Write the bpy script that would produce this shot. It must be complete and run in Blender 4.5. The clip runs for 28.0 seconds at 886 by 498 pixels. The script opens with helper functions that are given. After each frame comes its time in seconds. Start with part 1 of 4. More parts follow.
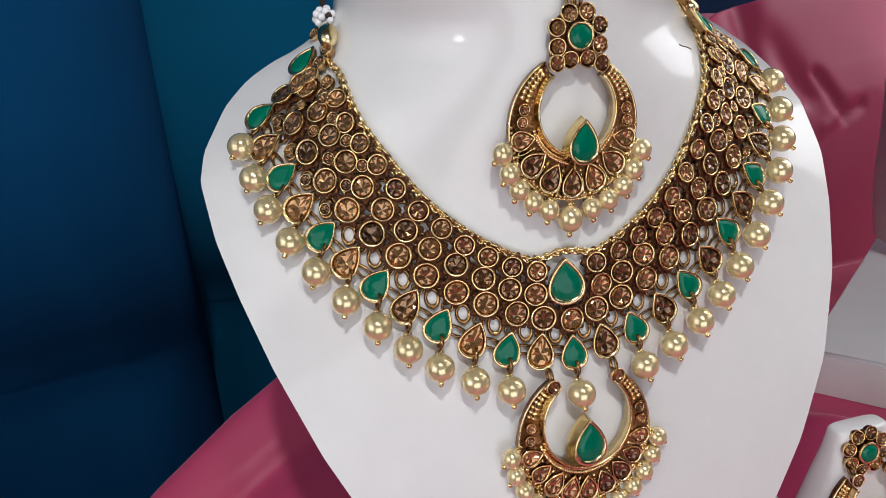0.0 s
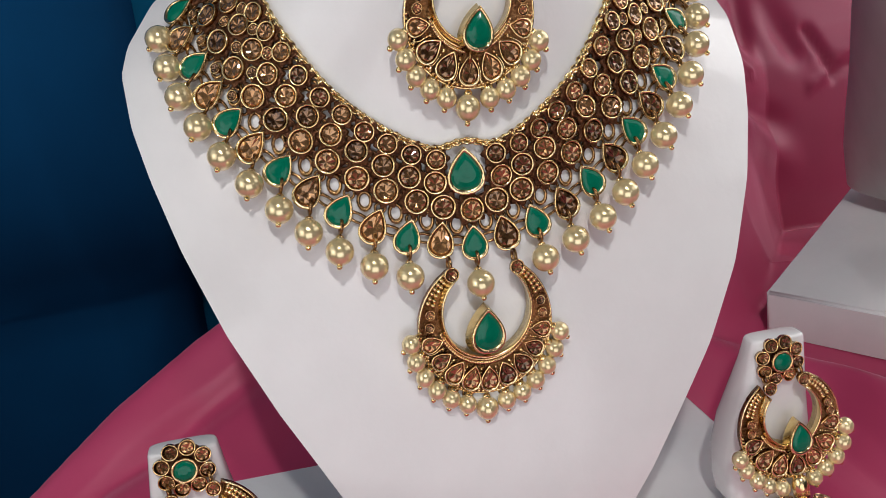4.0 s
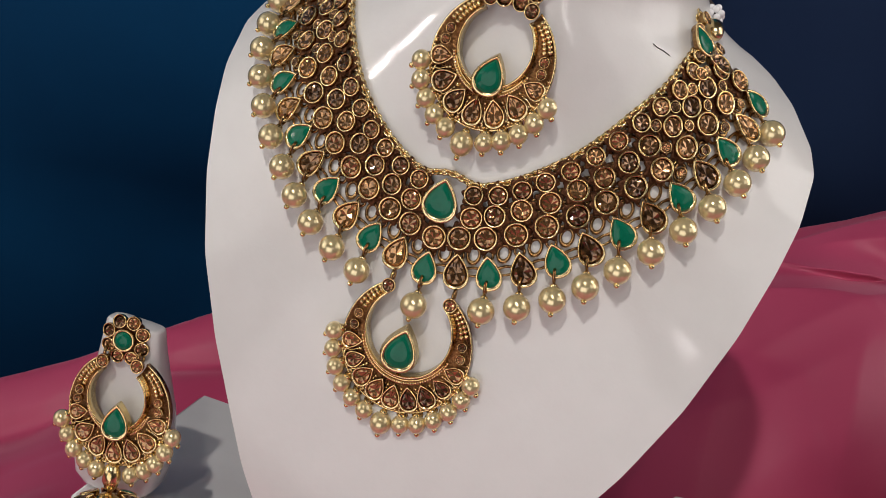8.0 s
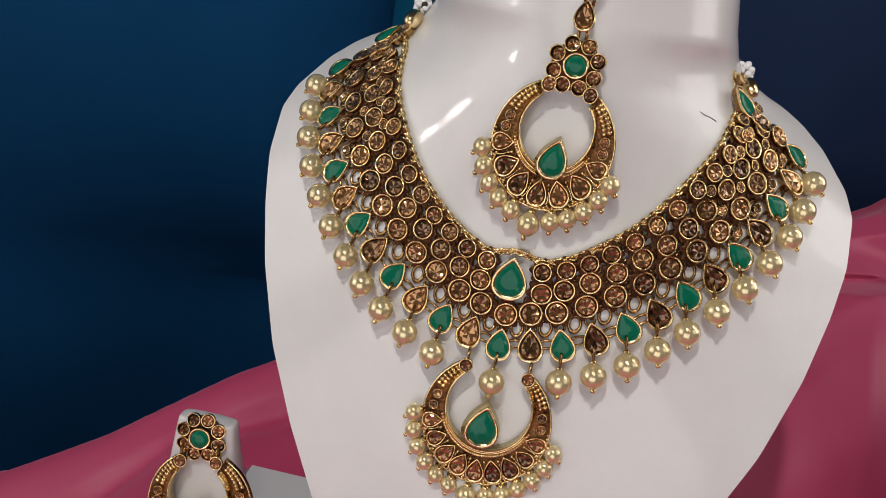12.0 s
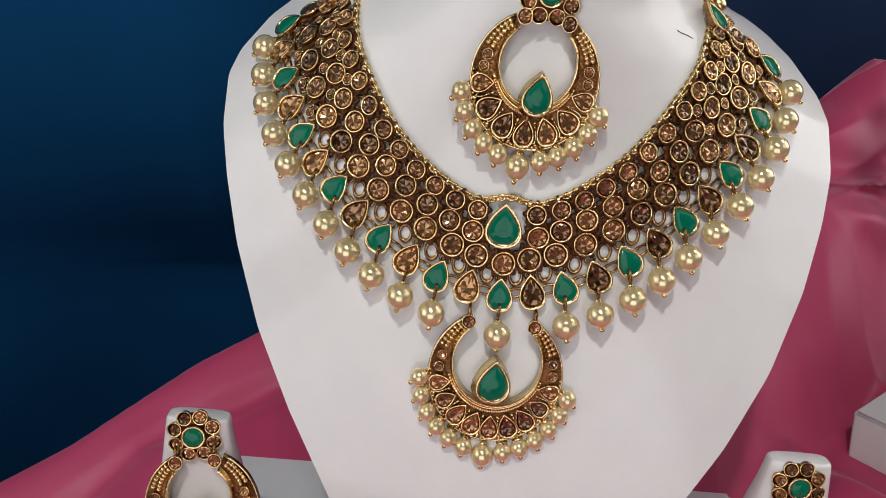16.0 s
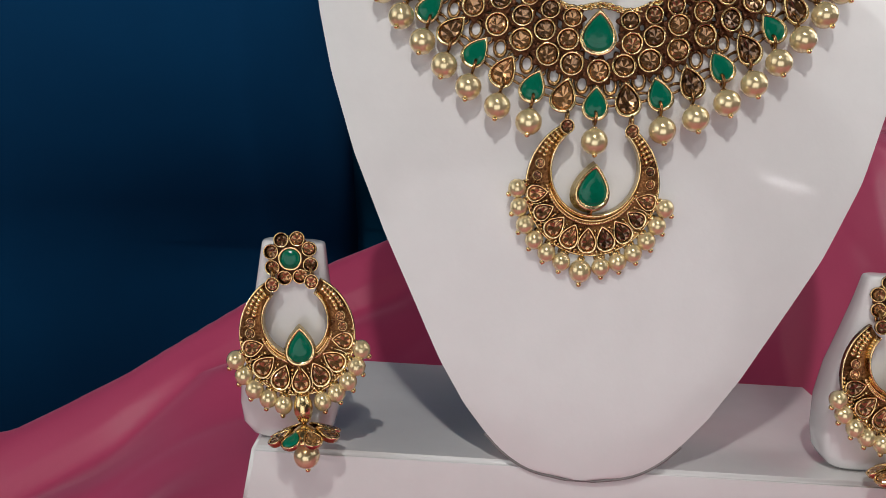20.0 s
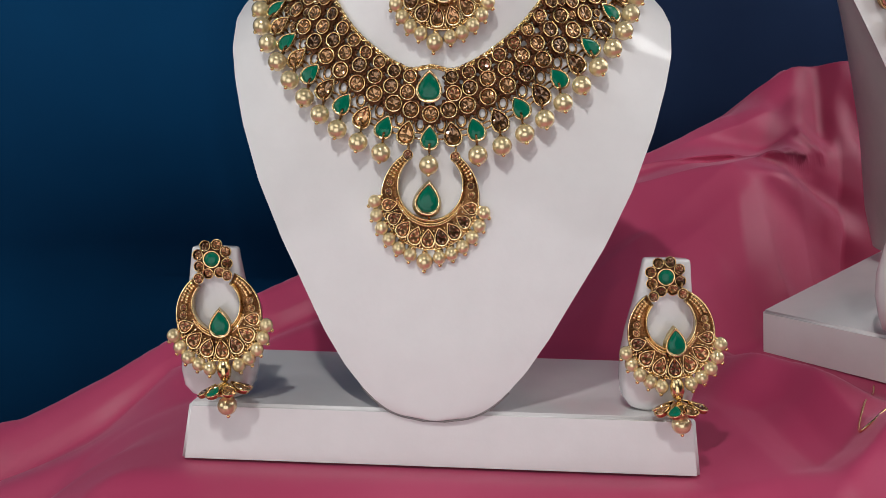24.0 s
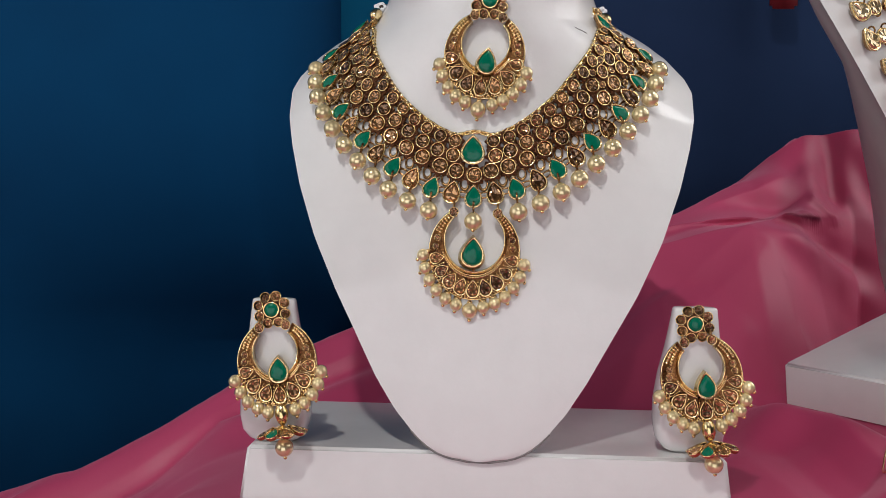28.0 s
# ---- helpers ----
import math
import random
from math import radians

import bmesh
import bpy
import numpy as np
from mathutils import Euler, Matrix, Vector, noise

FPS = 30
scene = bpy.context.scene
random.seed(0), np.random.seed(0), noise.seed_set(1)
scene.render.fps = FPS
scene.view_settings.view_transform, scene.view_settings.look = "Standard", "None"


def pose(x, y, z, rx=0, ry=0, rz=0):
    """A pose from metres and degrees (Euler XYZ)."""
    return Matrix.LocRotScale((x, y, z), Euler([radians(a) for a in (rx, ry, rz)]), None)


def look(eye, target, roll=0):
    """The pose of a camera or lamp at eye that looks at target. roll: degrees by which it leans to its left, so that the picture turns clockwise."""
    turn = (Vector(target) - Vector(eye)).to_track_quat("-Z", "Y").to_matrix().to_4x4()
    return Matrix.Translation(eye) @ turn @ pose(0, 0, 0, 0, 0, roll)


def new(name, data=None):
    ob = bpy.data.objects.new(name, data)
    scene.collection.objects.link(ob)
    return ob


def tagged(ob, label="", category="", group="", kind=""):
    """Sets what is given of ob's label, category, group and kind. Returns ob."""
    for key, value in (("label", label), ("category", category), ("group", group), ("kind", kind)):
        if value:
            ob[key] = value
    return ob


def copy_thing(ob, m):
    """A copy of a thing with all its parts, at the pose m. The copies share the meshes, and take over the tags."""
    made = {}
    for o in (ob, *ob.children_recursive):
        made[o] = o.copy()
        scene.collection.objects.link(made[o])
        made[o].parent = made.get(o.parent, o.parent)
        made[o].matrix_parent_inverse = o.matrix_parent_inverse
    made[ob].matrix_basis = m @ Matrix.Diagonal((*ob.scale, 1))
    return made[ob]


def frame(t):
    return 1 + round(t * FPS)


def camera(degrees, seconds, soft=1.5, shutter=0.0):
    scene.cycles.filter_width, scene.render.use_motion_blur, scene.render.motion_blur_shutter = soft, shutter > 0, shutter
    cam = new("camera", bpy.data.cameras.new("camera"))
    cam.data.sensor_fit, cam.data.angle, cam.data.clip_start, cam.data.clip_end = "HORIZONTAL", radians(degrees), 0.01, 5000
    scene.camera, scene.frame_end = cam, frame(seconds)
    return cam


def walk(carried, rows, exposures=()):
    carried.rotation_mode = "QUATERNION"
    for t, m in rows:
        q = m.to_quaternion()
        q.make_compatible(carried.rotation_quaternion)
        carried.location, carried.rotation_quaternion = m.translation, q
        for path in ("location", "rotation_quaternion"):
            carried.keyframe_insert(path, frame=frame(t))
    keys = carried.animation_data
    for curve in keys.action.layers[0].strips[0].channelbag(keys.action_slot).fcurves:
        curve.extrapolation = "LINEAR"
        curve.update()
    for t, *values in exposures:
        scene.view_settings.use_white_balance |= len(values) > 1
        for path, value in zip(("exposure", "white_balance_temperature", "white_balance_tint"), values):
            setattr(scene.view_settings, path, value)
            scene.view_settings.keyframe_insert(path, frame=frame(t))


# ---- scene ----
cam = camera(52.4, 28.0, 0.8)
METRES = 0.75
# seconds, x, y, z, yaw, pitch, roll along the way, before it is laid into the place
ROWS = [
    (0.0, 0.0, 0.0, 0.0, -0.0, 0.0, -0.0),
    (0.5, -0.019, 0.0104, 0.001, -1.31, -0.09, 1.55),
    (1.0, -0.0204, 0.0133, 0.0034, -2.36, -0.28, 2.18),
    (1.5, -0.0186, 0.0125, 0.0021, -2.89, -0.24, 2.91),
    (2.0, -0.0189, 0.0117, -0.0058, -2.87, -0.4, 3.03),
    (2.5, -0.0057, 0.0055, -0.01, -3.0, -0.71, 3.15),
    (3.0, 0.0051, 0.0028, -0.0163, -2.39, -1.22, 3.15),
    (3.5, 0.0273, -0.0051, -0.0287, -0.22, -1.07, 2.45),
    (5.5, 0.1198, -0.0028, -0.0547, 11.46, 0.38, -15.35),
    (6.0, 0.1372, -0.0045, -0.0508, 14.44, 0.92, -16.96),
    (6.5, 0.1609, 0.0009, -0.0457, 16.76, 0.88, -20.6),
    (7.0, 0.1785, 0.0014, -0.0393, 18.98, 0.46, -23.38),
    (7.5, 0.1939, 0.0023, -0.0302, 21.53, -0.39, -25.43),
    (8.0, 0.2004, 0.0085, -0.0235, 23.39, -1.13, -26.26),
    (8.5, 0.2115, 0.0147, -0.0181, 26.04, -2.37, -28.28),
    (9.0, 0.2157, 0.0228, -0.0116, 27.45, -3.15, -29.25),
    (9.5, 0.2273, 0.0276, -0.0039, 28.96, -3.84, -30.22),
    (10.0, 0.2152, 0.0285, 0.0015, 29.72, -4.75, -30.06),
    (10.5, 0.1944, 0.011, -0.0044, 29.27, -4.27, -29.98),
    (11.0, 0.1839, -0.0034, -0.006, 26.3, -2.87, -26.47),
    (11.5, 0.1587, -0.0189, -0.0114, 21.79, -1.11, -22.71),
    (12.0, 0.1455, -0.0237, -0.0091, 19.62, -0.28, -21.1),
    (12.5, 0.1256, -0.0296, 0.001, 17.51, 0.53, -18.69),
    (14.5, 0.1083, -0.0327, 0.0294, 13.95, -0.56, -14.7),
    (15.0, 0.1051, -0.0262, 0.0106, 13.73, -0.99, -14.66),
    (15.5, 0.1075, -0.0185, -0.0033, 13.63, -1.27, -14.65),
    (16.0, 0.1101, -0.0146, -0.0197, 13.58, -1.24, -13.94),
    (16.5, 0.1109, -0.0112, -0.0452, 13.47, -0.01, -13.4),
    (17.0, 0.11, -0.0039, -0.0563, 13.47, 1.05, -13.42),
    (17.5, 0.117, 0.0036, -0.0719, 13.4, 3.39, -13.31),
    (18.0, 0.1171, 0.0087, -0.084, 13.28, 4.74, -13.02),
    (18.5, 0.1164, -0.0001, -0.0924, 13.32, 5.36, -12.87),
    (19.0, 0.1076, -0.0081, -0.1147, 13.14, 5.25, -12.87),
    (19.5, 0.1025, -0.0115, -0.1479, 13.34, 5.24, -12.82),
    (20.0, 0.0964, -0.0174, -0.1479, 13.26, 5.28, -12.84),
    (20.5, 0.0887, -0.0152, -0.1536, 13.28, 5.36, -12.83),
    (21.0, 0.0897, -0.0119, -0.1597, 13.13, 5.4, -12.86),
    (21.5, 0.1334, -0.0081, -0.1619, 12.95, 5.32, -12.93),
    (22.0, 0.1658, -0.0157, -0.1527, 13.7, 4.98, -12.84),
    (22.5, 0.193, -0.0274, -0.1509, 14.73, 4.81, -11.95),
    (24.5, 0.2259, -0.1475, -0.1775, 15.75, 9.55, -11.15),
    (25.0, 0.2258, -0.1609, -0.1875, 16.2, 10.78, -11.21),
    (25.5, 0.2319, -0.1668, -0.1917, 16.37, 11.55, -11.0),
    (26.0, 0.2299, -0.1688, -0.2018, 16.41, 11.89, -10.97),
    (26.5, 0.2264, -0.171, -0.2019, 16.38, 12.1, -10.98),
    (27.0, 0.2225, -0.1727, -0.2018, 16.38, 12.16, -10.99),
    (27.5, 0.2154, -0.1738, -0.1974, 16.36, 12.52, -11.0),
    (28.0, 0.2139, -0.1618, -0.1956, 16.34, 12.62, -11.1),
]
PLACE = pose(-0.1005, -0.220465, 0.257273, -17.6518, 4.9913, -15.9036)
walk(cam, [(t, PLACE @ pose(METRES * x, METRES * y, METRES * z, 90 + pitch, roll, yaw)) for t, x, y, z, yaw, pitch, roll in ROWS],
     [(0.0, -0.02, 6250, 10), (3.5, -0.05, 6350, 11), (6.0, -0.27, 6650, 12), (9.0, -0.30, 6850, 12), (12.0, -0.26, 6750, 12), (14.5, -0.1, 6500, 10), (17.0, -0.18, 6500, 10), (20.0, -0.25, 6550, 10), (22.5, -0.29, 6500, 10), (24.5, -0.12, 6450, 11), (28.0, -0.14, 6450, 11)])

# ---------------------------------------------------------------- light
world = bpy.data.worlds.new("world")
scene.world = world
world.use_nodes = True
world.node_tree.nodes["Background"].inputs[0].default_value = (0.55, 0.62, 0.75, 1)
world.node_tree.nodes["Background"].inputs[1].default_value = 0.05


def lamp(name, eye, target, wide, high, watts, colour=(1, 1, 1)):
    data = bpy.data.lights.new(name, "AREA")
    data.shape, data.size, data.size_y, data.energy, data.color = "ELLIPSE" if wide < 0.5 else "RECTANGLE", wide, high, watts, colour
    ob = new(name, data)
    ob.matrix_world = look(eye, target)
    return ob


CENTRE = (0.0, 0.02, 0.13)
lamp("spot_light_1", (-0.18, -0.82, 1.10), CENTRE, 0.045, 0.045, 6.6, (1.0, 0.98, 0.95))
lamp("spot_light_2", (0.06, -1.00, 0.92), CENTRE, 0.045, 0.045, 1.8, (1.0, 0.98, 0.95))
# broad soft fill added low in front, larger than any real lamp
lamp("front_fill", (-0.15, -1.95, -0.10), CENTRE, 1.7, 1.3, 10.9, (0.99, 0.98, 1.0))
lamp("lamp_left", (-1.20, -0.66, 0.40), CENTRE, 1.0, 0.9, 3.8, (1.0, 0.98, 0.97))
lamp("lamp_small", (-1.08, -0.60, 0.36), CENTRE, 0.06, 0.07, 0.6, (1.0, 0.98, 0.97))
lamp("lamp_right", (0.57, -1.04, 0.42), CENTRE, 0.09, 0.05, 0.13, (1.0, 0.98, 0.97))
lamp("side_light", (-1.60, -0.35, 1.10), CENTRE, 1.5, 1.2, 2.6, (0.86, 0.93, 1.0))
lamp("lamp_high", (0.84, -0.36, 0.64), (0.15, 0.12, 0.12), 0.60, 0.45, 0.9, (1.0, 0.98, 0.97))
# added fill with no known source, brightens the upper pink cloth
lamp("cloth_fill", (0.95, 0.28, 0.60), (0.26, 0.33, 0.15), 0.75, 0.60, 3.9, (1.0, 0.98, 0.97))
lamp("lamp_above", (0.60, 0.0, 0.92), (0.15, 0.12, 0.12), 0.30, 0.30, 1.2, (1.0, 0.98, 0.97))


# ---------------------------------------------------------------- materials
def material(name):
    m = bpy.data.materials.new(name)
    m.use_nodes = True
    nodes, links = m.node_tree.nodes, m.node_tree.links
    return m, nodes, links, nodes["Principled BSDF"]


def noise_node(nodes, links, scale, detail=4.0, stretch=None, rough=0.55):
    tc = nodes.new("ShaderNodeTexCoord")
    mp = nodes.new("ShaderNodeMapping")
    mp.inputs["Scale"].default_value = stretch or (1, 1, 1)
    n = nodes.new("ShaderNodeTexNoise")
    n.inputs["Scale"].default_value, n.inputs["Detail"].default_value, n.inputs["Roughness"].default_value = scale, detail, rough
    links.new(tc.outputs["Object"], mp.inputs["Vector"])
    links.new(mp.outputs["Vector"], n.inputs["Vector"])
    return n


def ramp(nodes, links, source, stops):
    r = nodes.new("ShaderNodeValToRGB")
    while len(r.color_ramp.elements) < len(stops):
        r.color_ramp.elements.new(0.5)
    for e, (p, c) in zip(r.color_ramp.elements, stops):
        e.position, e.color = p, (*c, 1)
    links.new(source, r.inputs["Fac"])
    return r


def bump(nodes, links, source, bsdf, strength, distance):
    b = nodes.new("ShaderNodeBump")
    b.inputs["Strength"].default_value, b.inputs["Distance"].default_value = strength, distance
    links.new(source, b.inputs["Height"])
    links.new(b.outputs["Normal"], bsdf.inputs["Normal"])


def simple(name, low, high, rough, metal=0.0, scale=400.0, grain=0.1, depth=0.0002, spread=0.15, coat=0.0, sheen=0.0, stretch=None, ior=1.5, coat_rough=0.09, peel=0.0):
    """A surface whose colour and gloss wander between two values, with a fine relief."""
    m, nodes, links, b = material(name)
    n = noise_node(nodes, links, scale, 5.0, stretch)
    big = noise_node(nodes, links, scale * 0.07, 3.0)
    mix = nodes.new("ShaderNodeMath")
    mix.operation = "ADD"
    links.new(n.outputs["Fac"], mix.inputs[0])
    links.new(big.outputs["Fac"], mix.inputs[1])
    half = nodes.new("ShaderNodeMath")
    half.operation = "MULTIPLY"
    half.inputs[1].default_value = 0.5
    links.new(mix.outputs[0], half.inputs[0])
    r = ramp(nodes, links, half.outputs[0], [(0.35, low), (0.65, high)])
    links.new(r.outputs["Color"], b.inputs["Base Color"])
    mr = nodes.new("ShaderNodeMapRange")
    mr.inputs["From Min"].default_value, mr.inputs["From Max"].default_value = 0.3, 0.7
    mr.inputs["To Min"].default_value, mr.inputs["To Max"].default_value = rough * (1 - spread), rough * (1 + spread)
    links.new(big.outputs["Fac"], mr.inputs["Value"])
    links.new(mr.outputs["Result"], b.inputs["Roughness"])
    b.inputs["Metallic"].default_value = metal
    b.inputs["IOR"].default_value = ior
    b.inputs["Coat Weight"].default_value = coat
    b.inputs["Coat Roughness"].default_value = coat_rough
    b.inputs["Sheen Weight"].default_value = sheen
    if peel:
        n = noise_node(nodes, links, peel, 2.0)
    if grain:
        bump(nodes, links, n.outputs["Fac"], b, grain, depth)
    return m


WHITE = simple("white_lacquer", (0.70, 0.69, 0.685), (0.755, 0.745, 0.74), 0.45, scale=60, grain=0.16, depth=0.0004, coat=1.0, coat_rough=0.10, peel=360)
PATINA = simple("dark_patina", (0.035, 0.012, 0.007), (0.22, 0.092, 0.040), 0.42, metal=0.85, scale=1100, grain=0.9, depth=0.0006, spread=0.3)
GOLD = simple("antique_gold", (0.76, 0.51, 0.20), (1.0, 0.85, 0.51), 0.19, metal=1.0, scale=700, grain=0.5, depth=0.0002, spread=0.4)
DARK_GOLD = simple("oxidised_gold", (0.12, 0.052, 0.020), (0.60, 0.36, 0.15), 0.22, metal=1.0, scale=900, grain=0.5, depth=0.0003, spread=0.4)
AGED = simple("aged_gold", (0.06, 0.020, 0.009), (0.56, 0.29, 0.12), 0.30, metal=1.0, scale=1300, grain=1.0, depth=0.0008, spread=0.3)
BRIGHT = simple("polished_gold", (0.82, 0.60, 0.24), (1.0, 0.83, 0.46), 0.18, metal=1.0, scale=500, grain=0.2, depth=0.00015, spread=0.4)
PEARL = simple("pearl_cream", (0.75, 0.60, 0.31), (0.91, 0.77, 0.46), 0.17, metal=0.60, scale=250, grain=0.02, depth=0.0001, coat=1.0, coat_rough=0.04)
BEAD = simple("white_bead", (0.78, 0.78, 0.80), (0.88, 0.88, 0.90), 0.25, scale=250, grain=0.0, coat=0.4)
GREEN = simple("green_onyx", (0.0, 0.105, 0.055), (0.003, 0.175, 0.105), 0.09, scale=160, grain=0.02, depth=0.0001)
GREEN.node_tree.nodes["Principled BSDF"].inputs["Specular IOR Level"].default_value = 0.3
CORD = simple("dark_cord", (0.02, 0.012, 0.01), (0.05, 0.03, 0.02), 0.7, scale=900, grain=0.5)
RED = simple("dark_red_cloth", (0.12, 0.004, 0.008), (0.2, 0.008, 0.015), 0.6, scale=200, grain=0.3)
WALL = simple("plain_wall", (0.12, 0.12, 0.125), (0.17, 0.17, 0.17), 0.8, scale=30, grain=0.1)
# white shell in shade: the shade is put into this grey colour
SHADED_WHITE = simple("shaded_white_shell", (0.40, 0.385, 0.37), (0.47, 0.455, 0.44), 0.5, scale=60, grain=0.05)
# dark colour for the shade line below the bust's tip
SHADE = simple("edge_shade", (0.16, 0.15, 0.15), (0.24, 0.23, 0.22), 0.7, scale=300, grain=0.3)
WOOD = simple("table_wood", (0.12, 0.07, 0.04), (0.2, 0.12, 0.07), 0.5, scale=40, grain=0.2, stretch=(1, 8, 8))


def stone_material(name, dark, light):
    """Foil-backed crystal: bright facets over a brown depth, each stone a little different."""
    m, nodes, links, b = material(name)
    info = nodes.new("ShaderNodeObjectInfo")
    n = noise_node(nodes, links, 420, 2.0)
    add = nodes.new("ShaderNodeMath")
    add.operation = "MULTIPLY_ADD"
    add.inputs[1].default_value = 0.5
    links.new(info.outputs["Random"], add.inputs[0])
    links.new(n.outputs["Fac"], add.inputs[2])
    r = ramp(nodes, links, add.outputs[0], [(0.35, dark), (1.05, light)])
    links.new(r.outputs["Color"], b.inputs["Base Color"])
    b.inputs["Metallic"].default_value, b.inputs["Roughness"].default_value = 0.75, 0.11
    b.inputs["Coat Weight"].default_value, b.inputs["Coat Roughness"].default_value = 1.0, 0.03
    return m


PALE = stone_material("pale_stone", (0.42, 0.28, 0.12), (0.95, 0.78, 0.48))
STONE = stone_material("champagne_stone", (0.035, 0.012, 0.005), (0.54, 0.285, 0.115))


def cloth_material(name, low, high, rough, sheen, scale, tint):
    m, nodes, links, b = material(name)
    weave = noise_node(nodes, links, scale, 3.0, (1, 4, 1))
    big = noise_node(nodes, links, 5.0, 3.0)
    r = ramp(nodes, links, big.outputs["Fac"], [(0.3, low), (0.7, high)])
    links.new(r.outputs["Color"], b.inputs["Base Color"])
    b.inputs["Roughness"].default_value = rough
    b.inputs["Sheen Weight"].default_value, b.inputs["Sheen Roughness"].default_value = sheen, 0.35
    b.inputs["Sheen Tint"].default_value = (*tint, 1)
    b.inputs["Specular IOR Level"].default_value = 0.5 if sheen else 0.12
    bump(nodes, links, weave.outputs["Fac"], b, 0.12, 0.0004)
    return m


PINK = cloth_material("pink_satin", (0.36, 0.027, 0.086), (0.50, 0.060, 0.145), 0.48, 0.5, 900, (1.0, 0.60, 0.72))
BLUE = cloth_material("blue_cloth", (0.0, 0.033, 0.098), (0.0, 0.049, 0.138), 0.85, 0.0, 500, (0.4, 0.7, 1.0))
TEAL = cloth_material("teal_cloth", (0.0, 0.062, 0.135), (0.001, 0.088, 0.180), 0.85, 0.0, 500, (0.4, 0.7, 1.0))
NAVY = cloth_material("navy_cloth", (0.008, 0.020, 0.058), (0.013, 0.030, 0.080), 0.85, 0.0, 500, (0.5, 0.6, 1.0))


# ---------------------------------------------------------------- mesh helpers
def mesh_of(name, verts, faces, mat, smooth=True):
    me = bpy.data.meshes.new(name)
    me.from_pydata([tuple(v) for v in verts], [], faces)
    me.materials.append(mat)
    me.polygons.foreach_set("use_smooth", [smooth] * len(me.polygons))
    me.update()
    return me


def put(name, me, m=None, parent=None, label=""):
    """An object on the mesh me at the pose m (in its parent's frame)."""
    ob = new(name, me)
    if parent:
        ob.parent = parent
    if m is not None:
        ob.matrix_basis = m
    if label:
        ob["label"] = label
    return ob


def thing(name, label, category, group="", m=None, kind=""):
    return tagged(put(name, None, m), label, category, group, kind)


def bm_mesh(name, bm, mat, smooth=True):
    bmesh.ops.recalc_face_normals(bm, faces=bm.faces)
    me = bpy.data.meshes.new(name)
    bm.to_mesh(me)
    bm.free()
    me.materials.append(mat)
    me.polygons.foreach_set("use_smooth", [smooth] * len(me.polygons))
    return me


def rings_mesh(name, rings, mat, cap_start=True, cap_end=True, smooth=True, closed=True):
    """Skin over rings of equal length."""
    n = len(rings[0])
    verts = [v for ring in rings for v in ring]
    faces = []
    for i in range(len(rings) - 1):
        for j in range(n if closed else n - 1):
            k = (j + 1) % n
            faces.append((i * n + j, i * n + k, (i + 1) * n + k, (i + 1) * n + j))
    if cap_start:
        faces.append(tuple(reversed(range(n))))
    if cap_end:
        faces.append(tuple(range((len(rings) - 1) * n, len(rings) * n)))
    return mesh_of(name, verts, faces, mat, smooth)


def ball_mesh(name, r, mat, seg=20, rows=12, squash=1.0):
    rings = []
    for i in range(1, rows):
        a = math.pi * i / rows
        rings.append([(r * math.sin(a) * math.cos(2 * math.pi * j / seg), r * math.sin(a) * math.sin(2 * math.pi * j / seg), -r * squash * math.cos(a)) for j in range(seg)])
    return rings_mesh(name, rings, mat)


def torus_mesh(name, R, r, mat, seg=14, tube=6, squash=1.0):
    verts, faces = [], []
    for i in range(seg):
        a = 2 * math.pi * i / seg
        for j in range(tube):
            b = 2 * math.pi * j / tube
            verts.append(((R + r * math.cos(b)) * math.cos(a), squash * (R + r * math.cos(b)) * math.sin(a), r * math.sin(b)))
    for i in range(seg):
        for j in range(tube):
            k, l = (i + 1) % seg, (j + 1) % tube
            faces.append((i * tube + j, k * tube + j, k * tube + l, i * tube + l))
    return mesh_of(name, verts, faces, mat)


def tube_mesh(name, points, r, mat, seg=8, taper=None):
    """A round cord through points."""
    pts = [Vector(p) for p in points]
    rings, side = [], None
    for i, p in enumerate(pts):
        d = (pts[min(i + 1, len(pts) - 1)] - pts[max(i - 1, 0)]).normalized()
        if side is None:
            side = d.orthogonal().normalized()
        side = (side - d * side.dot(d)).normalized()
        up = d.cross(side)
        q = r * (taper[i] if taper else 1)
        rings.append([p + q * (math.cos(2 * math.pi * j / seg) * side + math.sin(2 * math.pi * j / seg) * up) for j in range(seg)])
    return rings_mesh(name, rings, mat)


def smooth_path(points, per=8):
    """Catmull-Rom through points."""
    pts = [Vector(p) for p in points]
    pts = [2 * pts[0] - pts[1]] + pts + [2 * pts[-1] - pts[-2]]
    out = []
    for i in range(1, len(pts) - 2):
        a, b, c, d = pts[i - 1:i + 3]
        for s in range(per):
            t = s / per
            out.append(0.5 * (2 * b + (c - a) * t + (2 * a - 5 * b + 4 * c - d) * t * t + (3 * b - a - 3 * c + d) * t ** 3))
    return out + [pts[-2]]


def drop_outline(n, w, h):
    """A teardrop, tip towards +y, centred on its round part and tip."""
    out = []
    for i in range(n):
        a = 2 * math.pi * i / n
        out.append((w * 0.65 * math.sin(a) * math.sin(a / 2) ** 0.9, h * 0.5 * math.cos(a)))
    return out


def round_outline(n, w, h):
    return [(w / 2 * math.sin(2 * math.pi * i / n), h / 2 * math.cos(2 * math.pi * i / n)) for i in range(n)]


